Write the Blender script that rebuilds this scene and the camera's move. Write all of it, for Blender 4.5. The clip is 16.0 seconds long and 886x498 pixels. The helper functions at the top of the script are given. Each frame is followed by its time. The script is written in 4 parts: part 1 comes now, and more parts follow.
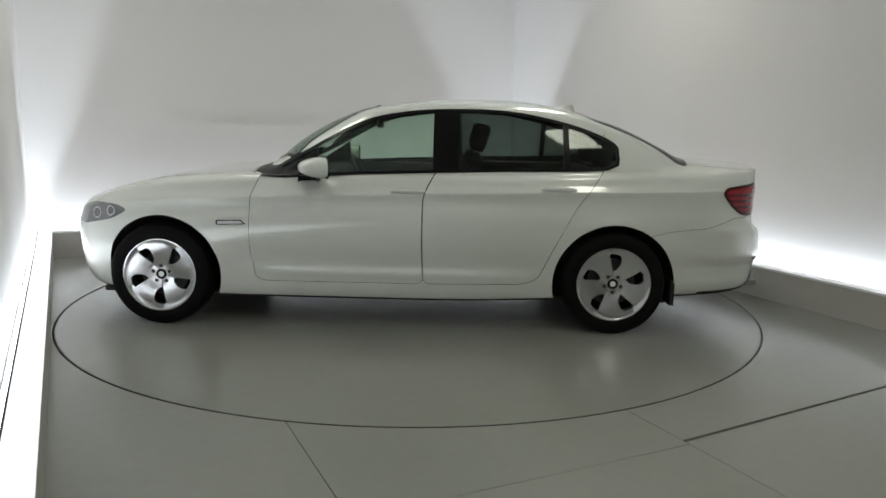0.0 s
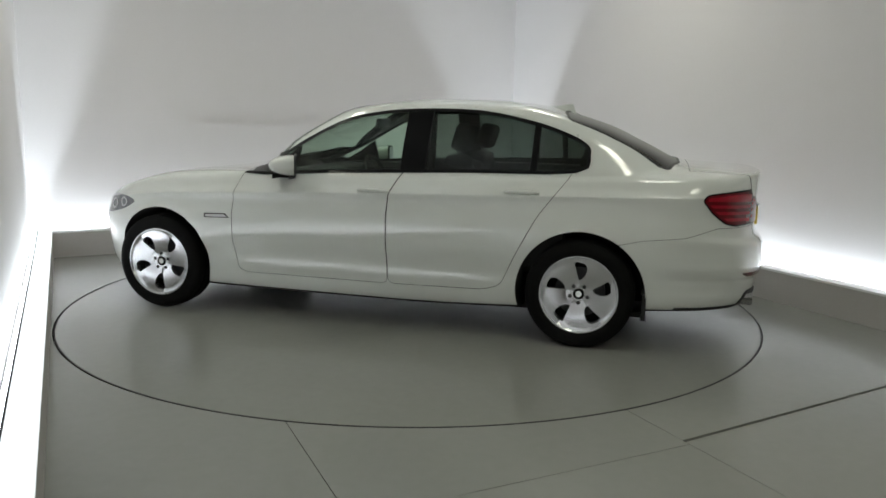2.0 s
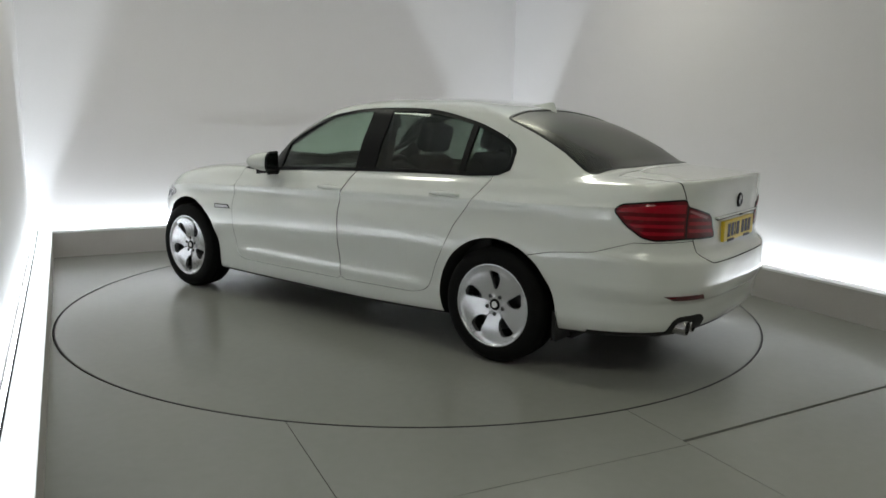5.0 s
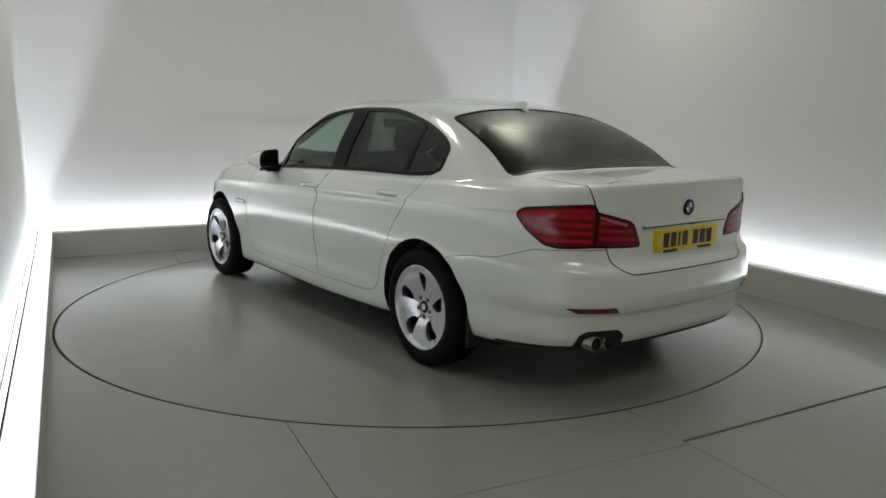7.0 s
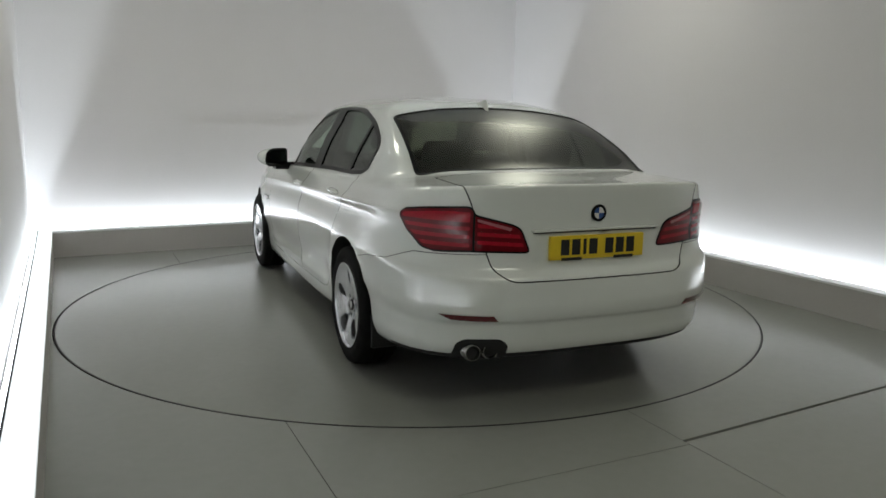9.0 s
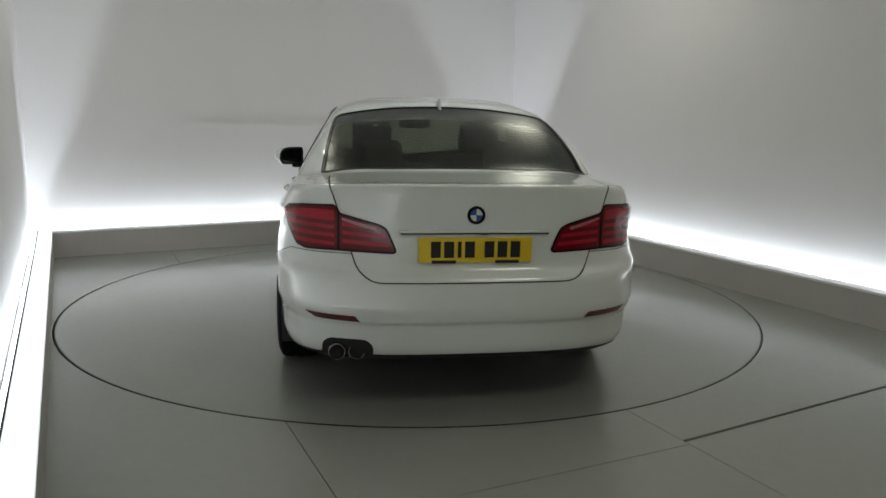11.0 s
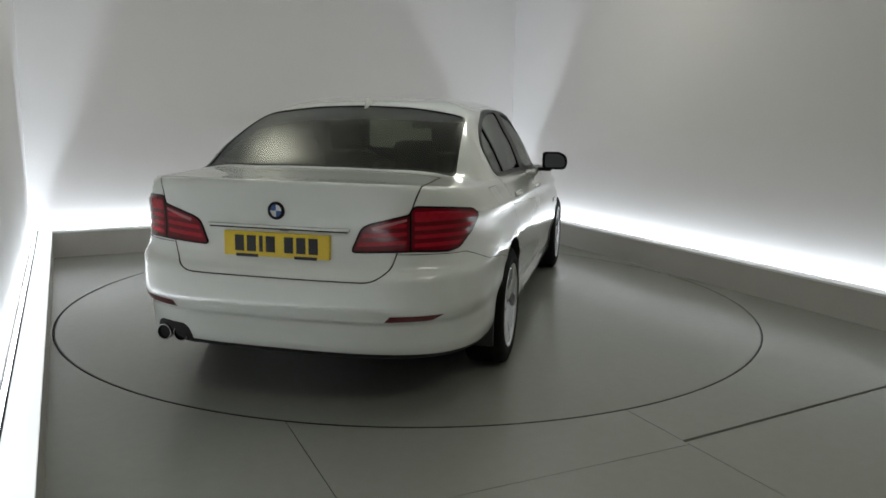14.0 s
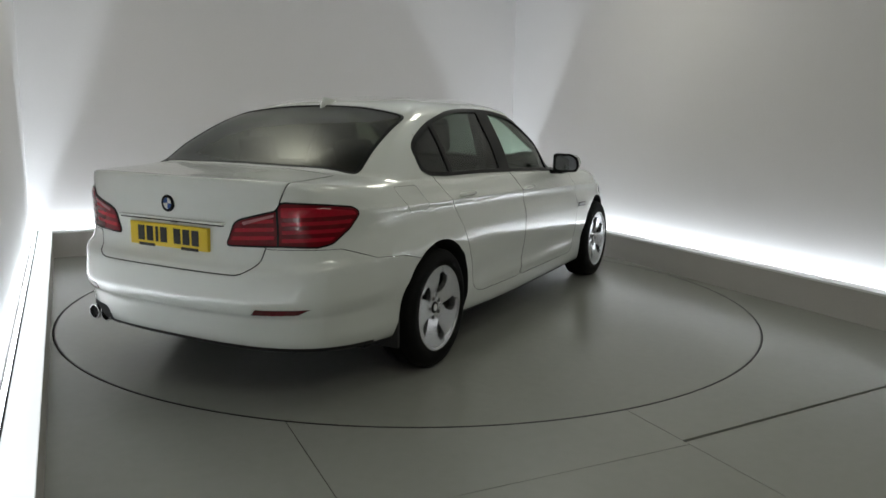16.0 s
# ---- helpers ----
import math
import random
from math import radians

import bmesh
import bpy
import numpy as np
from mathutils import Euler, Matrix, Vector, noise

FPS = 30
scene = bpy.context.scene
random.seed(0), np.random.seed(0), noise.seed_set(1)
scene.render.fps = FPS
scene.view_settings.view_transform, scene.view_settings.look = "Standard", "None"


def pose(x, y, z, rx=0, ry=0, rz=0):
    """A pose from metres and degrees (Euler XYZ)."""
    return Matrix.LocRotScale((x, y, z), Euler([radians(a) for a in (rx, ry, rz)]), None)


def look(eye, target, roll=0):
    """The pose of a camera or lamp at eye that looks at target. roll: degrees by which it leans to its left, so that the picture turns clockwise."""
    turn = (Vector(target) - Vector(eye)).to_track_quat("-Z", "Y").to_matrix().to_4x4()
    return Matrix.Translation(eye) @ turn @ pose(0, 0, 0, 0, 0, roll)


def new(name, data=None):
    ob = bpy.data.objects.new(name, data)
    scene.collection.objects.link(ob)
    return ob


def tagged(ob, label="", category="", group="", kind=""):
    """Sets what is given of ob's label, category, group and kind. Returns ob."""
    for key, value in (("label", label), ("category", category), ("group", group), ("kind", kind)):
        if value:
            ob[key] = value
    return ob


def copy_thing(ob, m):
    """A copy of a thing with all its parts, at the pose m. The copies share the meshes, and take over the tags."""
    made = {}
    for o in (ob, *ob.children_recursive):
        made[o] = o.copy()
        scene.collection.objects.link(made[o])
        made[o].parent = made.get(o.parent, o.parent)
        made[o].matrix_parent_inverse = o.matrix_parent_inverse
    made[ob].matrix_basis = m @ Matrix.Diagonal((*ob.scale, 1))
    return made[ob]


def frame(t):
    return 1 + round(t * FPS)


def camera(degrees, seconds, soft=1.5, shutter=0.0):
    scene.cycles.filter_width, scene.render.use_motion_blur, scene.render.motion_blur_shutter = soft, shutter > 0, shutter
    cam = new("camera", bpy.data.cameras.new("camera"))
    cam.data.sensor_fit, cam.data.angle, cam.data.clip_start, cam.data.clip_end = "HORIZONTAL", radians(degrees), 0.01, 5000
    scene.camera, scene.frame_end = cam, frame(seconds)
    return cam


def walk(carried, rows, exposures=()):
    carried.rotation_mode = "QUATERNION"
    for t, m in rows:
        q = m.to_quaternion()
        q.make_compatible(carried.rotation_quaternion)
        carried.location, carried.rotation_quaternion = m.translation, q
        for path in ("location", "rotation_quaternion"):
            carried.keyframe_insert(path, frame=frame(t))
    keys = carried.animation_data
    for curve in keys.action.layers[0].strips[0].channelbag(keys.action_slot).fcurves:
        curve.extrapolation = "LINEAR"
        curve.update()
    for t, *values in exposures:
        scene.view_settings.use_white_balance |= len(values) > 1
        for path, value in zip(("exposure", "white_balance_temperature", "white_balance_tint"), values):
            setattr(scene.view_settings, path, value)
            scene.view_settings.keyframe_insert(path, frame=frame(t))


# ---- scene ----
cam = camera(60.97, 16.0, soft=1.6)
EYE, AIM = (-2.283, -5.252, 1.385), (0.276, 0.076, 0.352)
walk(cam, [(0.0, look(EYE, AIM, 1.02)), (16.0, look(EYE, AIM, 1.02))], exposures=[(0.0, 0.07), (4.0, 0.02), (7.0, -0.07), (9.0, -0.14), (12.0, -0.28), (16.0, -0.30)])

# ---------- world and lights ----------
world = bpy.data.worlds.new("world")
scene.world = world
world.use_nodes = True
world.node_tree.nodes["Background"].inputs["Color"].default_value = (0.75, 0.85, 1.0, 1)
world.node_tree.nodes["Background"].inputs["Strength"].default_value = 0.02

# room plan: cove walls at three sides, an added dark wall behind the camera
LX, RX, BY, FY, CEIL = -2.525, 2.575, 2.86, -8.5, 3.4
SLOT_IN, SLOT_OUT, LEDGE = 0.13, 0.24, 0.25   # lip width, wall behind the slot, lip height
BATTEN = (-1.27, 0.5, 1.252, 1.270)
LEFT_IN, LEFT_OUT, LEFT_STRIP = 0.115, 0.185, 0.152
BACK_TURN, LEFT_TURN, RIGHT_TURN = 3.2, 1.1, 0.9


def area_light(name, m, sx, sy, watts, colour):
    data = bpy.data.lights.new(name, "AREA")
    data.shape, data.size, data.size_y, data.energy, data.color = "RECTANGLE", sx, sy, watts, colour
    ob = new(name, data)
    ob.matrix_world = m
    return ob


COOL, WARM = (0.835, 0.94, 1.0), (0.98, 0.985, 0.82)
STRIP_Z = {"left": 0.178, "right": 0.145, "back": 0.145}
LIFT = pose(0, 0, 0, 180)


def at_wall(turn, px, py, x, y, side):
    return Matrix.Translation((px, py, 0)) @ pose(0, 0, 0, 0, 0, turn) @ Matrix.Translation((x - px, y - py, STRIP_Z[side])) @ LIFT


area_light("cove_lamp", at_wall(LEFT_TURN, LX, 0, LX - LEFT_STRIP, -1.4, "left"), 0.012, 8.4, 66, COOL)
area_light("cove_lamp", at_wall(RIGHT_TURN, RX, 0, RX + 0.19, -0.1, "right"), 0.012, 6.0, 40, COOL)
area_light("cove_lamp", at_wall(BACK_TURN, 0, BY, 0, BY + 0.19, "back"), 5.4, 0.012, 47, COOL)
# three panels placed from reflections; the last is added fill behind the camera
CEILING_LIGHTS = ((-1.55, 0.6, 0.5, 0.7, 12.5), (1.55, 0.3, 0.5, 0.7, 12.5), (0.42, -2.4, 0.4, 0.6, 7.5), (-0.3, -5.2, 1.2, 1.2, 22))
for lx, ly, wide, deep, watts in CEILING_LIGHTS:
    area_light("ceiling_lamp", pose(lx, ly, CEIL - 0.06), wide, deep, watts, WARM)


# ---------- materials ----------
def material(name, colour, rough=0.5, metal=0.0, vary=0.06, scale=6.0, bump=0.0, coat=0.0, rough_vary=0.08, fine=60.0, emit=None, spec=0.5):
    m = bpy.data.materials.new(name)
    m.use_nodes = True
    nt = m.node_tree
    b = nt.nodes["Principled BSDF"]
    tc = nt.nodes.new("ShaderNodeTexCoord")
    big, small = nt.nodes.new("ShaderNodeTexNoise"), nt.nodes.new("ShaderNodeTexNoise")
    big.inputs["Scale"].default_value, small.inputs["Scale"].default_value = scale, fine
    big.inputs["Detail"].default_value, small.inputs["Detail"].default_value = 4, 3
    for n in (big, small):
        nt.links.new(tc.outputs["Object"], n.inputs["Vector"])
    add = nt.nodes.new("ShaderNodeMath")
    add.operation = "ADD"
    nt.links.new(big.outputs["Fac"], add.inputs[0])
    nt.links.new(small.outputs["Fac"], add.inputs[1])
    ramp = nt.nodes.new("ShaderNodeMapRange")
    ramp.inputs["From Min"].default_value, ramp.inputs["From Max"].default_value = 0.4, 1.6
    ramp.inputs["To Min"].default_value, ramp.inputs["To Max"].default_value = 1 - vary, 1 + vary
    nt.links.new(add.outputs[0], ramp.inputs["Value"])
    mul = nt.nodes.new("ShaderNodeVectorMath")
    mul.operation = "SCALE"
    mul.inputs[0].default_value = colour
    nt.links.new(ramp.outputs[0], mul.inputs["Scale"])
    nt.links.new(mul.outputs[0], b.inputs["Base Color"])
    rr = nt.nodes.new("ShaderNodeMapRange")
    rr.inputs["From Min"].default_value, rr.inputs["From Max"].default_value = 0.1, 0.9
    rr.inputs["To Min"].default_value, rr.inputs["To Max"].default_value = max(rough - rough_vary, 0.02), min(rough + rough_vary, 1)
    nt.links.new(big.outputs["Fac"], rr.inputs["Value"])
    nt.links.new(rr.outputs[0], b.inputs["Roughness"])
    b.inputs["Metallic"].default_value = metal
    b.inputs["Specular IOR Level"].default_value = spec
    b.inputs["Coat Weight"].default_value = coat
    b.inputs["Coat Roughness"].default_value = 0.05
    b.inputs["Coat IOR"].default_value = 1.6
    if bump:
        bp = nt.nodes.new("ShaderNodeBump")
        bp.inputs["Strength"].default_value, bp.inputs["Distance"].default_value = bump, 0.004
        nt.links.new(small.outputs["Fac"], bp.inputs["Height"])
        nt.links.new(bp.outputs[0], b.inputs["Normal"])
    if emit:
        b.inputs["Emission Color"].default_value, b.inputs["Emission Strength"].default_value = (*emit[0], 1), emit[1]
    return m


def glass(name, tint, gloss=0.03, base=0.035):
    m = bpy.data.materials.new(name)
    m.use_nodes = True
    nt = m.node_tree
    nt.nodes.remove(nt.nodes["Principled BSDF"])
    clear, shine, mix, fr = (nt.nodes.new("ShaderNode" + k) for k in ("BsdfTransparent", "BsdfGlossy", "MixShader", "LayerWeight"))
    clear.inputs["Color"].default_value = (*tint, 1)
    shine.inputs["Roughness"].default_value = gloss
    power, scale = nt.nodes.new("ShaderNodeMath"), nt.nodes.new("ShaderNodeMath")
    power.operation, scale.operation = "POWER", "MULTIPLY_ADD"
    power.inputs[1].default_value, scale.inputs[1].default_value, scale.inputs[2].default_value = 4.5, 0.6, base
    nt.links.new(fr.outputs["Facing"], power.inputs[0])
    nt.links.new(power.outputs[0], scale.inputs[0])
    nt.links.new(scale.outputs[0], mix.inputs[0])
    nt.links.new(clear.outputs[0], mix.inputs[1])
    nt.links.new(shine.outputs[0], mix.inputs[2])
    nt.links.new(mix.outputs[0], nt.nodes["Material Output"].inputs["Surface"])
    return m


WALL = material("painted_wall", (0.775, 0.748, 0.752), 0.62, vary=0.03, scale=0.7, bump=0.08, fine=90)
DARK_END = material("dark_end_wall", (0.10, 0.10, 0.10), 0.6)
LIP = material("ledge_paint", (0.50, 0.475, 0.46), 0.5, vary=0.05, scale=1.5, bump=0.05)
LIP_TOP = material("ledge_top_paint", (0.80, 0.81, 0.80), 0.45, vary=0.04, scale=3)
FLOOR = material("floor_paint", (0.295, 0.297, 0.275), 0.27, vary=0.05, scale=1.3, rough_vary=0.0, fine=18)
DISC = material("turntable_paint", (0.285, 0.286, 0.262), 0.23, vary=0.05, scale=1.6, rough_vary=0.0, fine=18)
PIT = material("pit_black", (0.02, 0.02, 0.02), 0.9)
CEILING = material("ceiling_paint", (0.70, 0.69, 0.66), 0.8, vary=0.03)
LED = material("led_strip", (0.9, 0.9, 0.9), 0.5, emit=((0.86, 0.94, 1.0), 6.0))
# white cap paint with added emission for the brightness of the left lip
CAP_GLOW = material("self_lit_cap_paint", (0.85, 0.87, 0.87), 0.4, emit=((0.92, 0.97, 1.0), 0.75))
PANEL = material("light_panel", (0.9, 0.9, 0.9), 0.5, emit=((0.95, 0.98, 0.85), 0.7))
PAINT = material("white_car_paint", (0.785, 0.81, 0.77), 0.22, vary=0.015, scale=2, coat=1.0, rough_vary=0.03, fine=300)
GAP = material("gap_black", (0.012, 0.012, 0.012), 0.8)
PLASTIC = material("black_plastic", (0.012, 0.012, 0.012), 0.55, vary=0.2, bump=0.1, fine=200)
TRIM = material("satin_black_trim", (0.004, 0.004, 0.0045), 0.32, vary=0.1, spec=0.12)
RUBBER = material("tyre_rubber", (0.006, 0.006, 0.006), 0.75, vary=0.25, scale=12, bump=0.25, fine=120, spec=0.12)
ALLOY = material("silver_alloy", (0.66, 0.67, 0.69), 0.24, metal=0.85, vary=0.05, scale=10, rough_vary=0.03)
DARK_METAL = material("brake_metal", (0.05, 0.05, 0.052), 0.5, metal=0.6, vary=0.2)
PALE_RED = material("pale_red_lens", (0.42, 0.13, 0.15), 0.25, vary=0.15, scale=30, coat=0.4)
STEEL = material("brushed_steel", (0.40, 0.40, 0.40), 0.22, metal=1.0, vary=0.1, scale=30)
CHROME = material("chrome", (0.75, 0.76, 0.78), 0.12, metal=1.0, vary=0.03)
RED = material("red_lamp_lens", (0.15, 0.004, 0.010), 0.12, vary=0.2, scale=16, coat=0.25, spec=0.3)
RED_BAR = material("red_light_bar", (0.38, 0.009, 0.022), 0.14, vary=0.15, scale=30, coat=0.2, spec=0.3)
RED_DARK = material("dark_red_lamp_band", (0.11, 0.004, 0.009), 0.2, vary=0.1, coat=1.0)
LAMP_CLEAR = material("headlamp_lens", (0.24, 0.25, 0.27), 0.1, metal=0.4, vary=0.2, coat=1.0)
YELLOW = material("number_plate_yellow", (0.78, 0.56, 0.03), 0.35, vary=0.05, scale=20)
INK = material("plate_ink", (0.012, 0.012, 0.012), 0.5)
BLUE = material("badge_blue", (0.05, 0.12, 0.35), 0.2, coat=1.0)
BADGE_WHITE = material("badge_white", (0.8, 0.8, 0.8), 0.2, coat=1.0)
LEATHER = material("dark_seat_cloth", (0.028, 0.028, 0.03), 0.6, vary=0.2, scale=20, bump=0.2, fine=300)
LINING = material("cabin_lining", (0.05, 0.05, 0.05), 0.8, vary=0.1)
MIRROR = material("dark_mirror_glass", (0.16, 0.17, 0.18), 0.03, metal=1.0, vary=0.0, rough_vary=0.0)
GREEN_GLASS = glass("green_tinted_glass", (0.80, 0.87, 0.82), 0.02)
REAR_GLASS = glass("grey_tinted_glass", (0.42, 0.42, 0.36), 0.28, 0.04)
PRIVACY = glass("dark_tinted_glass", (0.46, 0.50, 0.47), 0.03)


# ---------- mesh helpers ----------
def part(name, bm, mat, parent=None, label="", smooth=40):
    if isinstance(bm, bmesh.types.BMesh):
        me = bpy.data.meshes.new(name)
        bmesh.ops.recalc_face_normals(bm, faces=bm.faces)
        bm.to_mesh(me)
        bm.free()
    else:
        me = bm
    if mat and not me.materials:
        me.materials.append(mat)
    if smooth:
        me.shade_smooth()
        me.set_sharp_from_angle(angle=radians(smooth))
    ob = new(name, me)
    if parent:
        ob.parent = parent
    if label:
        tagged(ob, label)
    return ob


def box(bm, x0, x1, y0, y1, z0, z1, bevel=0.0, m=None):
    made = bmesh.ops.create_cube(bm, size=1)["verts"]
    for v in made:
        v.co = Vector((x0 + (v.co.x + 0.5) * (x1 - x0), y0 + (v.co.y + 0.5) * (y1 - y0), z0 + (v.co.z + 0.5) * (z1 - z0)))
    if bevel:
        edges = list({e for v in made for e in v.link_edges})
        out = bmesh.ops.bevel(bm, geom=edges, offset=bevel, segments=3, profile=0.6, affect="EDGES")
        made = list({v for f in out["faces"] for v in f.verts} | {v for v in made if v.is_valid})
    if m is not None:
        bmesh.ops.transform(bm, matrix=m, verts=made)
    return bm


def prism(points, axis, a, b):
    """A solid with that outline in the two other axes, from a to b along axis."""
    bm = bmesh.new()
    put = {"x": lambda p, d: (d, p[0], p[1]), "y": lambda p, d: (p[0], d, p[1]), "z": lambda p, d: (p[0], p[1], d)}[axis]
    low, high = [bm.verts.new(put(p, a)) for p in points], [bm.verts.new(put(p, b)) for p in points]
    n = len(points)
    bm.faces.new(low), bm.faces.new(high[::-1])
    for i in range(n):
        bm.faces.new((low[i], low[(i + 1) % n], high[(i + 1) % n], high[i]))
    bmesh.ops.recalc_face_normals(bm, faces=bm.faces)
    return bm


def lathe(profile, steps=64):
    """A turned solid round the x axis from (x, radius) pairs."""
    bm = bmesh.new()
    rings = [[bm.verts.new((x, r * math.cos(2 * math.pi * k / steps), r * math.sin(2 * math.pi * k / steps))) for k in range(steps)] for x, r in profile]
    for p, q in zip(rings, rings[1:]):
        for k in range(steps):
            bm.faces.new((p[k], p[(k + 1) % steps], q[(k + 1) % steps], q[k]))
    bm.faces.new(rings[0]), bm.faces.new(rings[-1])
    bmesh.ops.recalc_face_normals(bm, faces=bm.faces)
    return bm


def mesh_of(bm, mat):
    me = bpy.data.meshes.new("work")
    bm.to_mesh(me)
    bm.free()
    me.materials.append(mat)
    return me


def boolean(a, b, op):
    """The mesh a cut by, or kept within, the mesh b; cut faces take b's material."""
    oa, ob = new("work_a", a), new("work_b", b)
    md = oa.modifiers.new("cut", "BOOLEAN")
    md.operation, md.object, md.solver, md.material_mode = op, ob, "EXACT", "TRANSFER"
    me = bpy.data.meshes.new_from_object(oa.evaluated_get(bpy.context.evaluated_depsgraph_get()))
    bpy.data.objects.remove(oa), bpy.data.objects.remove(ob)
    return me


def rounded(points, r, n=4):
    """A polygon with rounded corners."""
    out, k = [], len(points)
    for i in range(k):
        p, a, b = Vector(points[i]), Vector(points[i - 1]), Vector(points[(i + 1) % k])
        d = min(r, (a - p).length * 0.45, (b - p).length * 0.45)
        s, e = p + (a - p).normalized() * d, p + (b - p).normalized() * d
        for j in range(n + 1):
            t = j / n
            out.append(tuple(s * (1 - t) ** 2 + p * 2 * t * (1 - t) + e * t * t))
    return out


def inset(points, d):
    """The polygon moved inwards by d."""
    area = sum(p[0] * q[1] - q[0] * p[1] for p, q in zip(points, points[1:] + points[:1]))
    s, out, k = (1 if area > 0 else -1), [], len(points)
    for i in range(k):
        p, a, b = Vector(points[i]), Vector(points[i - 1]), Vector(points[(i + 1) % k])
        u, v = (p - a).normalized(), (b - p).normalized()
        nrm = Vector((-(u.y + v.y), u.x + v.x)) * s
        if nrm.length < 1e-6:
            nrm = Vector((-u.y, u.x)) * s
        nrm.normalize()
        out.append(tuple(p + nrm * d / max(0.4, nrm.dot(Vector((-u.y, u.x)) * s))))
    return out


def smooth_line(points, n=5):
    """A closed outline through the points, rounded as a Catmull-Rom curve."""
    k, out = len(points), []
    for i in range(k):
        p0, p1, p2, p3 = (np.array(points[(i + j) % k]) for j in (-1, 0, 1, 2))
        for j in range(n):
            t = j / n
            out.append(tuple(0.5 * (2 * p1 + (p2 - p0) * t + (2 * p0 - 5 * p1 + 4 * p2 - p3) * t * t + (3 * p1 - p0 - 3 * p2 + p3) * t ** 3)))
    return out


def curve_at(keys, q):
    """Smooth values through (place, value) keys, without overshoot."""
    x, y = np.array([k[0] for k in keys], float), np.array([k[1] for k in keys], float)
    h, d = np.diff(x), np.diff(y) / np.diff(x)
    s = np.zeros(len(x))
    s[0], s[-1] = d[0], d[-1]
    for i in range(1, len(x) - 1):
        if d[i - 1] * d[i] > 0:
            s[i] = (h[i - 1] + h[i]) / (h[i - 1] / d[i - 1] + h[i] / d[i])
    q = np.clip(np.asarray(q, float), x[0], x[-1])
    i = np.clip(np.searchsorted(x, q) - 1, 0, len(x) - 2)
    t = (q - x[i]) / h[i]
    return y[i] * (1 + 2 * t) * (1 - t) ** 2 + s[i] * h[i] * t * (1 - t) ** 2 + y[i + 1] * t * t * (3 - 2 * t) + s[i + 1] * h[i] * t * t * (t - 1)


# ---------- the room ----------
def turned(bm, a, px, py):
    bmesh.ops.transform(bm, matrix=Matrix.Translation((px, py, 0)) @ pose(0, 0, 0, 0, 0, a) @ Matrix.Translation((-px, -py, 0)), verts=bm.verts)
    return bm


R_TABLE = 2.512


